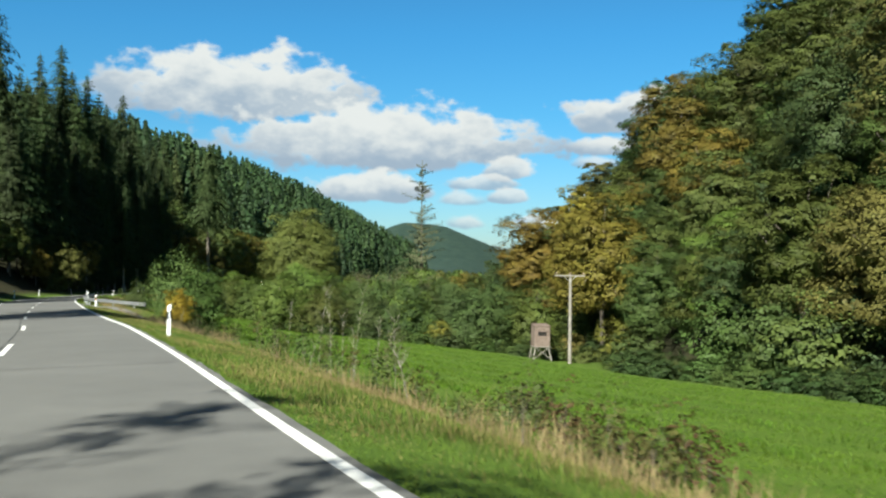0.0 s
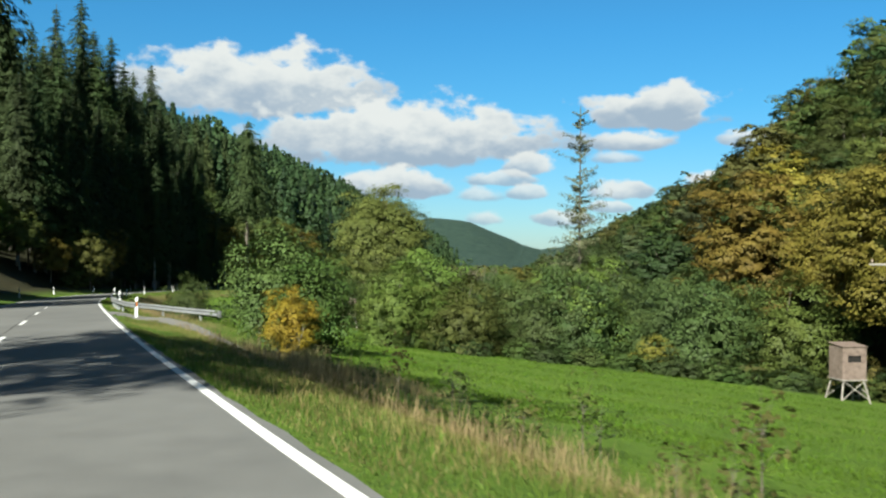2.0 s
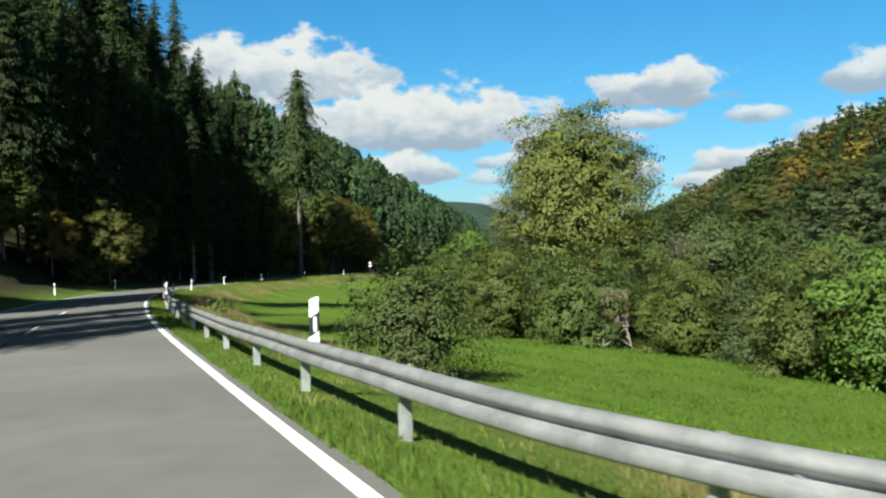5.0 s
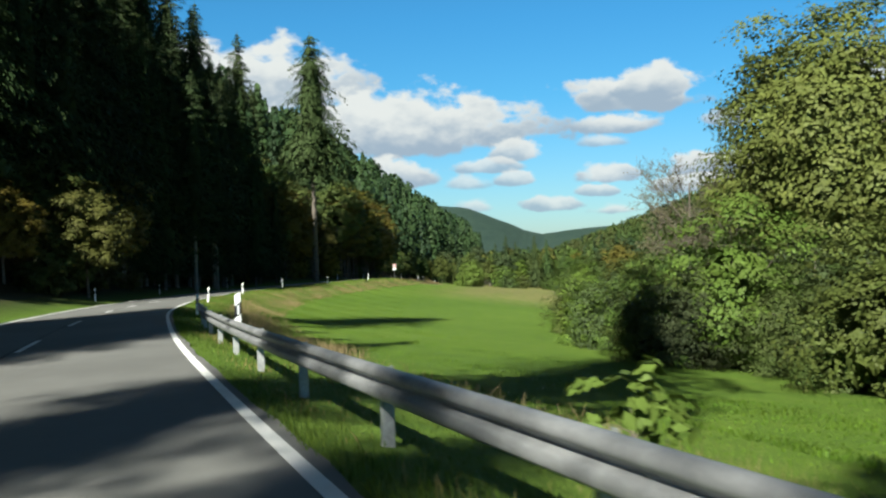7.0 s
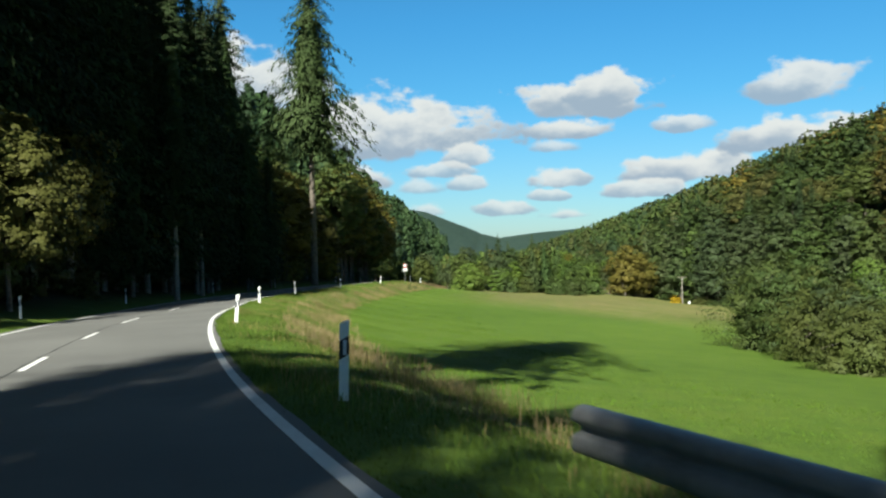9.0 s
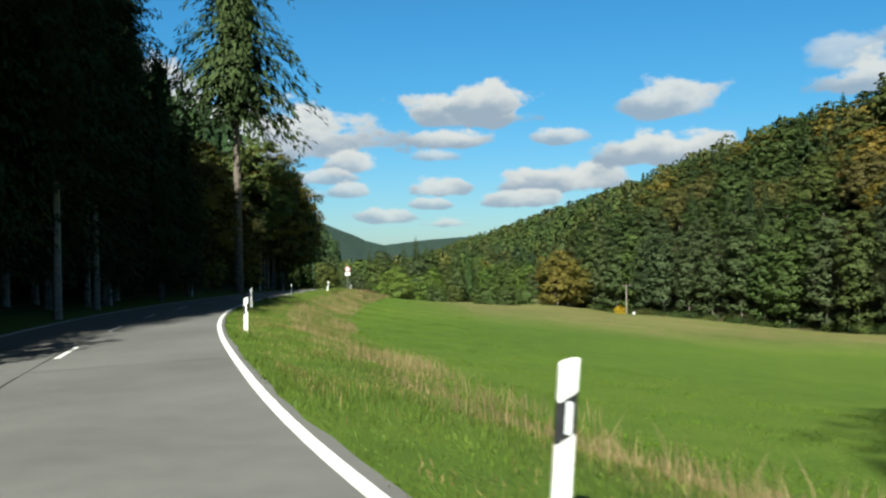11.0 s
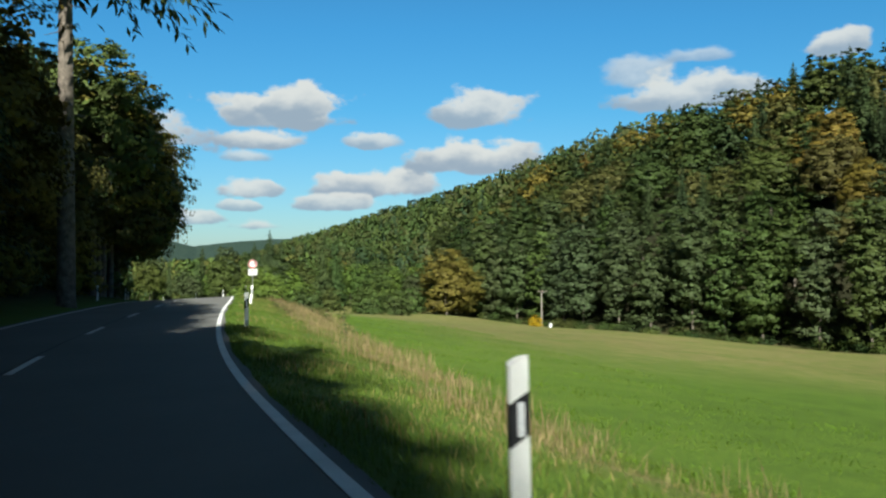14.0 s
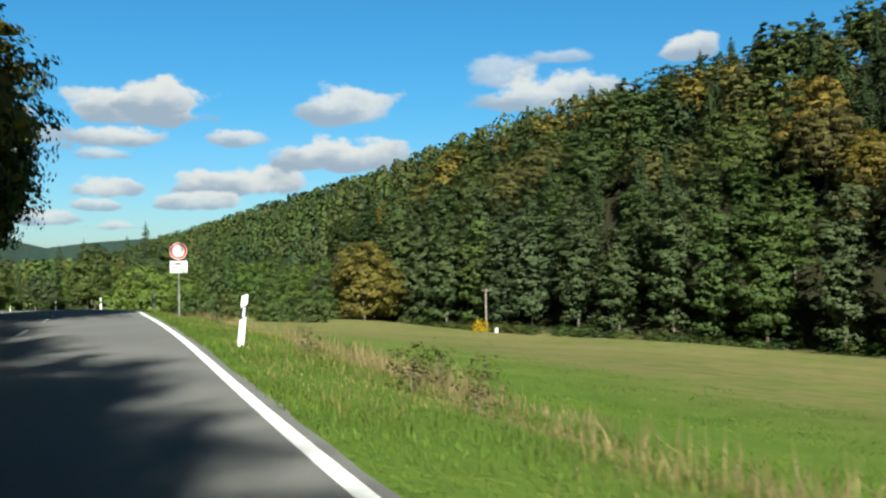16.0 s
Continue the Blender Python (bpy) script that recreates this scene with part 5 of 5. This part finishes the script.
def far_group(names, places, colours, conical, seed, label):
    """One far wood, sorted into a few kinds by colour."""
    which = rf.integers(0, len(colours), len(places))
    for k, c in enumerate(colours):
        rows = [p for p, w in zip(places, which) if w == k]
        if rows:
            far_trees(names, rows, seed + k, label, c, conical[k])


far_group("far_conifer_woods", far_set(-260, 40, 322, 900, 8.0, lambda X, Y, d, fr, fl: (-d > fl + 2) & (-d < fl + 110), rf, 19, 27), [(0.040, 0.078, 0.030), (0.055, 0.098, 0.036), (0.032, 0.062, 0.026)], [0.9, 0.8, 0.95], 1, "distant conifer woods on the valley's side")
far_group("far_mixed_woods", far_set(0, 330, 465, 1050, 9.5, lambda X, Y, d, fr, fl: (d > fr) & (d < fr + 110), rf, 14, 20), [(0.060, 0.098, 0.028), (0.080, 0.112, 0.030), (0.036, 0.066, 0.028), (0.078, 0.09, 0.03)], [0.1, 0.1, 0.9, 0.0], 11, "distant mixed woods on the wooded hillside")
far_group("far_valley_trees", far_set(-70, 120, 475, 800, 9.0, lambda X, Y, d, fr, fl: (d > -12) & (d < fr + 4), rf, 8, 15), [(0.080, 0.13, 0.034), (0.105, 0.155, 0.040), (0.045, 0.085, 0.032), (0.14, 0.145, 0.038)], [0.05, 0.05, 0.9, 0.05], 21, "distant trees on the valley floor")
far_group("far_crest_woods", far_set(-160, 0, 240, 420, 9.0, lambda X, Y, d, fr, fl: (-d > 68) & (-d < 120), rf, 16, 22), [(0.038, 0.074, 0.030), (0.048, 0.086, 0.034)], [0.9, 0.9], 31, "conifer woods over the forest's crest")


# ---------------------------------------------------------------- hedge of brambles along the hill's foot
rng_h = np.random.default_rng(505)
for y in np.arange(22, 392, 1.9):
    dd = float(np.interp(y, FOOT_Y, FOOT_R)) - rng_h.uniform(-1.5, 2.5)
    x, yy = at_road(y, min(dd, 20.0))
    x += max(0.0, dd - 20.0)
    plant("bramble_bush", BUSHES[2], x, yy, ground_z(x, yy), rng_h.uniform(0, 6.28), rng_h.uniform(0.5, 0.95), tint([GREEN, DEEP, OLIVE][rng_h.integers(3)], rng_h), "low green bramble bush along the wood's foot", "bush", "brambles at the foot of the hill", 0.7)
for y in np.arange(20, 150, 1.1):
    dd = float(np.interp(y, FOOT_Y, FOOT_R)) + rng_h.uniform(0.5, 26.0)
    x, yy = at_road(y, 20.0)
    x += dd - 20.0
    plant("understorey_bush", BUSHES[rng_h.integers(3)], x, yy, ground_z(x, yy), rng_h.uniform(0, 6.28), rng_h.uniform(0.8, 1.6), tint([GREEN, DEEP, OLIVE, GREYGREEN][rng_h.integers(4)], rng_h), "dark green bush filling the wood's edge", "bush", "bushes at the foot of the hill")
plant("forsythia_bush", BUSHES[2], 12.6, 343.2, ground_z(12.6, 343.2), 0.3, 0.62, (0.55, 0.38, 0.02), "low bush with bright yellow leaves beside the power pole", "bush")


# ---------------------------------------------------------------- grass
def blades(name, n, y0, y1, d0, d1, hmin, hmax, width, colour, label, seed, power=1.0, patchy=0.0, lean=0.35):
    rng = np.random.default_rng(seed)
    Y = rng.uniform(y0, y1, n)
    D = d0 + (d1 - d0) * rng.uniform(0, 1, n) ** power
    px, nx, ny = np.interp(Y, LINE[:, 1], LINE[:, 0]), np.interp(Y, LINE[:, 1], SIDE[:, 0]), np.interp(Y, LINE[:, 1], SIDE[:, 1])
    X, Y2 = px + nx * D, Y + ny * D
    if patchy:
        f = np.sin(X * 0.9 + 1.7 * np.sin(Y2 * 0.31)) * np.sin(Y2 * 0.63 + 1.3 * np.sin(X * 0.47)) + 0.6 * np.sin(X * 2.3 + 1) * np.sin(Y2 * 1.9)
        k = f > rng.normal(patchy - 0.5, 0.35, n)
        X, Y2, D, Y = X[k], Y2[k], D[k], Y[k]
    off = np.min((X[:, None] - PATH_LINE[None, ::2, 0]) ** 2 + (Y2[:, None] - PATH_LINE[None, ::2, 1]) ** 2, axis=1) > 0.85 ** 2
    X, Y2, D, Y = X[off], Y2[off], D[off], Y[off]
    n = len(X)
    Z = slope_plane(X, Y2) + rise(X, Y2, D, Y)
    h = rng.uniform(hmin, hmax, n) * (0.75 + 0.35 * np.sin(X * 1.1 + Y2 * 0.7))
    a = rng.uniform(0, 6.28, n)
    w = width * rng.uniform(0.6, 1.4, n)
    b = rng.uniform(0, 6.28, n)
    L = h * np.abs(rng.normal(0, lean, n))
    base = np.stack([X, Y2, Z - 0.02], 1)
    u = np.stack([np.cos(a), np.sin(a), np.zeros(n)], 1) * w[:, None]
    dirv = np.stack([np.cos(b), np.sin(b), np.zeros(n)], 1) * L[:, None]
    mid = base + dirv * 0.35 + np.stack([np.zeros(n), np.zeros(n), h * 0.6], 1)
    tip = base + dirv + np.stack([np.zeros(n), np.zeros(n), h], 1)
    V = np.stack([base - u * 0.5, mid - u * 0.32, tip, mid + u * 0.5], 1).reshape(-1, 3)
    ob = new(name, mesh_of(name, V, np.arange(n * 4).reshape(-1, 4), BLADE))
    ob.color = (*colour, 1.0)
    return tagged(ob, label, "grass", kind="stuff")


blades("verge_grass", 190000, -4, 268, 0.14, 5.5, 0.05, 0.17, 0.017, (0.155, 0.235, 0.04), "short green grass on the road's verge", 1, 1.25)
blades("verge_dry_grass", 80000, -4, 268, 0.5, 5.0, 0.08, 0.24, 0.014, (0.37, 0.31, 0.12), "dry straw-coloured grass among the verge's green", 2, 1.0, 0.55)
blades("verge_straw", 70000, -4, 70, 0.3, 5.2, 0.05, 0.17, 0.013, (0.31, 0.285, 0.105), "pale straw mixed into the verge grass", 12, 1.0, 0.1)
blades("tall_dry_grass", 95000, -4, 320, 2.5, 5.8, 0.22, 0.62, 0.013, (0.43, 0.33, 0.17), "tall dry straw-coloured grass on the bank", 3, 1.0, 0.8)
blades("meadow_grass", 120000, -4, 262, 5.0, 15.0, 0.04, 0.10, 0.03, (0.145, 0.25, 0.028), "short green meadow grass", 4, 1.6)

blades("meadow_far_grass", 90000, 8, 118, 9.0, 34.0, 0.06, 0.17, 0.05, (0.125, 0.22, 0.026), "green meadow grass", 5, 1.5)
blades("tall_bank_grass", 8000, 50, 66, 4.2, 8.0, 0.30, 0.85, 0.016, (0.42, 0.34, 0.17), "tall dry grass beside the path's end", 6, 1.0, 0.3)


# ---------------------------------------------------------------- weeds and saplings on the bank
WEEDS = [broadleaf("weed_a", 91, 1.5, 0.55, 0.0, 22, 16, 0.085, 0.012, 10, 0.0, 0.5), broadleaf("weed_b", 92, 1.0, 0.6, -0.1, 22, 18, 0.075, 0.010, 10, 0.0, 0.5), broadleaf("weed_c", 93, 2.1, 0.5, 0.2, 22, 15, 0.09, 0.014, 10, 0.0, 0.5)]
rng_w = np.random.default_rng(606)
for k in range(58):
    y = rng_w.normal(22, 2.6) if k < 16 else (rng_w.normal(15.5, 1.2) if k < 24 else rng_w.uniform(26, 64))
    x, yy = at_road(y, rng_w.uniform(4.6, 6.6))
    c = [GREEN, FRESH, BROWN, OLIVE][rng_w.choice(4, p=[.3, .25, .2, .25])]
    plant("bramble_weed", WEEDS[rng_w.integers(3)], x, yy, ground_z(x, yy), rng_w.uniform(0, 6.28), rng_w.uniform(0.45, 0.9), tint(c, rng_w), "straggly bramble weed with small leaves on the bank", "weed", "weeds on the bank")
for k in range(9):
    y = rng_w.uniform(224, 262)
    x, yy = at_road(y, rng_w.uniform(3.4, 6.5))
    plant("bramble_weed", WEEDS[rng_w.integers(2)], x, yy, ground_z(x, yy), rng_w.uniform(0, 6.28), rng_w.uniform(0.4, 0.8), tint([GREEN, BROWN, OLIVE][rng_w.integers(3)], rng_w), "straggly bramble weed with small leaves on the bank", "weed", "weeds on the bank")
for k in range(22):
    near = k < 13
    x, yy = (rng_w.normal(3.1, 0.5), rng_w.normal(13.0, 0.8)) if near else (rng_w.normal(1.5, 0.35), rng_w.normal(18.6, 1.3))
    plant("bramble_weed", WEEDS[rng_w.integers(2)], x, yy, ground_z(x, yy) - 0.05, rng_w.uniform(0, 6.28), rng_w.uniform(0.6, 0.85), tint([BROWN, (0.105, 0.070, 0.034), OLIVE][rng_w.integers(3)], rng_w), "straggly brownish bramble weed on the bank", "weed", "weeds on the bank")
for k in range(9):
    x, yy = at_road(rng_w.uniform(91.5, 95.5), rng_w.uniform(1.4, 1.9))
    plant("bramble_weed", WEEDS[1], x, yy, ground_z(x, yy) - 0.05, rng_w.uniform(0, 6.28), rng_w.uniform(0.35, 0.55), tint([BROWN, OLIVE][rng_w.integers(2)], rng_w), "low brown bramble weed behind the guard rail", "weed", "weeds on the bank")
SPRIG = broadleaf("sprig", 94, 0.9, 0.42, 0.0, 16, 14, 0.11, 0.012, 8, 0.0, 0.4)
x, yy = at_road(106.3, 2.6)
plant("young_shrub", SPRIG, x, yy, ground_z(x, yy), 0.0, 1.25, FRESH, "young light green shrub growing behind the guard rail", "shrub")
for y, d, s, c in ((346.0, -11.0, 0.55, GREEN), (358.0, -11.5, 0.6, OLIVE), (370.0, -11.0, 0.6, FRESH), (384.0, -11.5, 0.65, GREEN), (398.0, -11.0, 0.6, OLIVE), (412.0, -11.0, 0.65, GREEN), (428.0, -11.0, 0.7, OLIVE), (312.0, -10.5, 0.62, OLIVE), (322.0, -11.0, 0.55, GREEN), (334.0, -12.0, 0.5, OLIVE), (268.0, -9.6, 0.9, BROWN), (274.0, -9.8, 0.95, OLIVE)):
    x, yy = at_road(y, d)
    plant("roadside_tree", OAKS[1], x, yy, ground_z(x, yy), y, s, c, "broad-leaved tree with olive crown standing close to the road", "tree", "forest on the road's uphill side")
rng_v = np.random.default_rng(707)
for k in range(26):
    y = rng_v.uniform(318, 384)
    x = rng_v.uniform(-38, 4)
    if road_coords([x], [y])[0][0] < 9 or (y < 345 and x > -26):
        continue
    plant("valley_bush", BUSHES[rng_v.integers(3)], x, y, ground_z(x, y), rng_v.uniform(0, 6.28), rng_v.uniform(0.8, 1.7), tint([FRESH, GREEN, OLIVE, YELLOW][rng_v.choice(4, p=[.3, .4, .2, .1])], rng_v), "green bush at the meadow's far end", "bush", "bushes on the valley floor")
# hedge before the thicket, and trees that stand out in the valley
rng_e = np.random.default_rng(808)
for k in range(16):
    u = k / 15
    x, y = -16 + 26 * u + rng_e.uniform(-0.8, 0.8), 92 - 9 * u + rng_e.uniform(-1.0, 1.0)
    plant("bramble_bush", BUSHES[2], x, y, ground_z(x, y), rng_e.uniform(0, 6.28), rng_e.uniform(0.45, 0.75), tint([GREEN, DEEP][rng_e.integers(2)], rng_e), "low dark green bramble bush before a thicket", "bush", "brambles before the thicket", 0.7)
STANDOUT = [("autumn_tree", OAKS[0], 18.2, 115.0, 0.92, YELLOW, "broad-leaved tree turned bright yellow among green trees"), ("autumn_tree", OAKS[2], 12.5, 382.0, 1.25, (0.165, 0.150, 0.034), "broad-leaved tree turning yellow at the meadow's edge"),
            ("autumn_tree", OAKS[1], 8.0, 374.0, 1.05, (0.185, 0.160, 0.036), "broad-leaved tree turning yellow at the meadow's edge"), ("green_tree", OAKS_FINE[1], 18.4, 77.5, 0.66, GREEN, "green broad-leaved tree behind the meadow's hedge"), ("green_tree", OAKS_FINE[2], 20.0, 84.0, 0.7, OLIVE, "olive broad-leaved tree behind the meadow's hedge"), ("green_tree", OAKS_FINE[3], 20.5, 73.5, 0.6, GREEN, "green broad-leaved tree behind the meadow's hedge"), ("green_tree", OAKS_FINE[0], 22.5, 71.0, 0.72, FRESH, "light green broad-leaved tree behind the meadow's hedge"),
            ("green_tree", OAKS[2], -4.0, 388.0, 0.75, GREEN, "round green tree on the valley floor"), ("green_tree", OAKS[1], 3.0, 398.0, 0.8, FRESH, "round green tree on the valley floor"), ("green_tree", OAKS[3], -13.0, 395.0, 0.7, OLIVE, "round olive tree on the valley floor")]
for kind, me, x, y, s, c, lab in STANDOUT:
    plant(kind, me, x, y, ground_z(x, y) - (4.0 if y > 300 else 2.0), x, s, c, lab)
for x, y, s in ((-24.0, 400.0, 0.95), (-20.5, 404.0, 0.85), (-27.5, 399.0, 0.8)):
    plant("spruce_tree", FIRS[0], x, y, ground_z(x, y), x, s, SPRUCE, "dark spruce standing among valley trees")

rng_f = np.random.default_rng(909)
X, Y = scatter(-64, 62, 388, 478, 9.0, rng_f)
D, YY = road_coords(X, Y)
for x, y, d, yy in zip(X, Y, D, YY):
    if d < (9 if y < 448 else -12) or d > np.interp(yy, FOOT_Y, FOOT_R) + 4:
        continue
    k = rng_f.uniform()
    if k < 0.16:
        plant("spruce_tree", FIRS[rng_f.integers(2)], x, y, ground_z(x, y), rng_f.uniform(0, 6.28), rng_f.uniform(0.6, 0.85), tint(FIR, rng_f), "dark spruce standing among valley trees")
    else:
        plant("green_tree", OAKS[rng_f.integers(4)], x, y, ground_z(x, y), rng_f.uniform(0, 6.28), rng_f.uniform(0.5, 0.8), tint([FRESH, GREEN, GREYGREEN, OLIVE, GOLD][rng_f.choice(5, p=[.22, .3, .22, .18, .08])], rng_f), "round broad-leaved tree on the valley floor", "tree", "trees on the valley floor")


# ---------------------------------------------------------------- saplings with pale thin stems on the bank
def sapling(name, seed, height, twigs):
    """Meshes of a young tree: a thin bowed stem with short twigs, and a few leaves."""
    rng = np.random.default_rng(seed)
    bow = rng.normal(0, 0.10, 2) * height
    z = np.linspace(0, 1, 7)
    stem = [(bow[0] * u * u, bow[1] * u * u, height * u - 0.15, 0.0095 * (1.05 - u)) for u in z]
    paths, P = [stem], []
    for k in range(twigs):
        u, a, L = rng.uniform(0.3, 0.97), rng.uniform(0, 6.28), rng.uniform(0.12, 0.4) * (1.2 - 0.4 * height / 4)
        s = np.array([bow[0] * u * u, bow[1] * u * u, height * u - 0.15])
        e = s + np.array([math.cos(a) * L * 0.6, math.sin(a) * L * 0.6, L])
        paths.append([(*s, 0.006), (*((s + e) / 2 + rng.normal(size=3) * 0.015), 0.004), (*e, 0.002)])
        for q in rng.uniform(0.3, 1.05, 5):
            P.append(s + (e - s) * q + rng.normal(size=3) * 0.03)
    v, f = leaves(np.array(P), rng.normal(size=(len(P), 3)) + np.array([0, 0, 0.6]), 0.065, rng)
    return mesh_of(name + "_stem", *tubes(paths, 5), BARK_PALE, True), mesh_of(name + "_leaves", v, f, LEAF)


SAPLINGS = [sapling("sapling_a", 1, 2.9, 16), sapling("sapling_b", 2, 2.3, 12), sapling("sapling_c", 3, 1.7, 12)]
rng_s = np.random.default_rng(111)
for y, d, k in ((24.5, 5.2, 0), (25.6, 5.9, 1), (23.6, 5.6, 2), (26.4, 6.6, 0), (22.6, 5.9, 1), (27.4, 5.4, 2), (21.8, 6.4, 2), (20.4, 5.6, 1), (29.0, 6.2, 0), (31.5, 5.8, 1), (18.6, 5.2, 2), (62.0, 6.5, 2), (74.5, 7.0, 1), (75.5, 7.6, 0), (76.5, 7.2, 0), (77.5, 7.8, 1)):
    x, yy = at_road(y, d)
    plant("sapling", SAPLINGS[k], x, yy, ground_z(x, yy), rng_s.uniform(0, 6.28), rng_s.uniform(0.85, 1.15), tint([GREEN, OLIVE, FRESH][rng_s.integers(3)], rng_s), "thin young sapling with a pale stem and few leaves", "sapling", "saplings on the bank")

# nearly bare pale trees beside the oak
def bare_tree(name, seed, height, R, crown_base, twigs):
    """Meshes of a tree almost without leaves: limbs that fork twice into fine twigs, and a few leaves."""
    rng = np.random.default_rng(seed)
    paths, tips = [[(0, 0, -0.6, 0.16), (0.1, 0, crown_base, 0.12), (0.2, 0.1, height * 0.75, 0.05)]], []
    H = height - crown_base
    for k in range(26):
        z0 = crown_base * 0.8 + H * 0.55 * rng.uniform(0, 1)
        a = rng.uniform(0, 6.28)
        e = np.array([math.cos(a), math.sin(a), 0]) * R * rng.uniform(0.55, 1.0) + np.array([0, 0, min(height, z0 + H * rng.uniform(0.15, 0.45))])
        st = np.array([0.1, 0.0, z0])
        paths.append([(*st, 0.045), (*(st * 0.45 + e * 0.55 + np.array([0, 0, 0.3])), 0.025), (*e, 0.008)])
        for j in range(twigs):
            f = rng.uniform(0.35, 1.0)
            b = st + (e - st) * f
            t = b + unit(rng.normal(size=(1, 3)) + np.array([[0, 0, 0.7]]) + (e - st)[None] * 0.15)[0] * R * rng.uniform(0.18, 0.42)
            paths.append([(*b, 0.014), (*((b + t) / 2 + rng.normal(size=3) * 0.06), 0.01), (*t, 0.005)])
            tips += [b + (t - b) * q + rng.normal(size=3) * 0.12 for q in rng.uniform(0.3, 1.1, 7)]
    tips = np.array(tips)
    v, f = leaves(tips, rng.normal(size=tips.shape) + np.array([0, 0, 0.5]), 0.12, rng)
    return mesh_of(name + "_trunk", *tubes(paths, 4), BARK, True), mesh_of(name + "_leaves", v, f, LEAF)


BARE = bare_tree("bare_tree", 95, 15.0, 3.4, 5.0, 34)
for x, y, s in ((-25.8, 162.3, 1.0), (-23.0, 159.5, 0.85), (-12.5, 150.0, 0.72), (-9.0, 156.0, 0.75)):
    plant("bare_tree", BARE, x, y, ground_z(x, y), x, s, (0.20, 0.18, 0.10), "nearly bare pale tree with fine branches beside the oak")
hunting_hide(-23.7, 121.0, radians(14))
for x, y, k, c, lab in ((-15.0, 97.5, 1.0, (0.25, 0.21, 0.036), "bush with yellow autumn leaves before a green thicket"), (-0.2, 87.6, 0.62, (0.22, 0.215, 0.04), "low yellowish bush at the thicket's foot"),
                        (16.2, 83.0, 0.9, (0.19, 0.195, 0.04), "yellowish green bush behind the power pole"), (12.6, 88.0, 0.7, (0.20, 0.175, 0.05), "low straw-coloured bush behind the hunting hide")):
    plant("autumn_bush", BUSHES[0], x, y, ground_z(x, y), x, k, c, lab, "bush")
for y, d, k in ((238.6, 2.3, 0.62), (237.4, 2.7, 0.5), (244.4, 2.2, 0.4)):
    x, yy = at_road(y, d)
    plant("bramble_weed", WEEDS[1], x, yy, ground_z(x, yy), y, k, (0.085, 0.085, 0.034), "low dark bramble weed in the dry grass", "weed", "weeds on the bank")
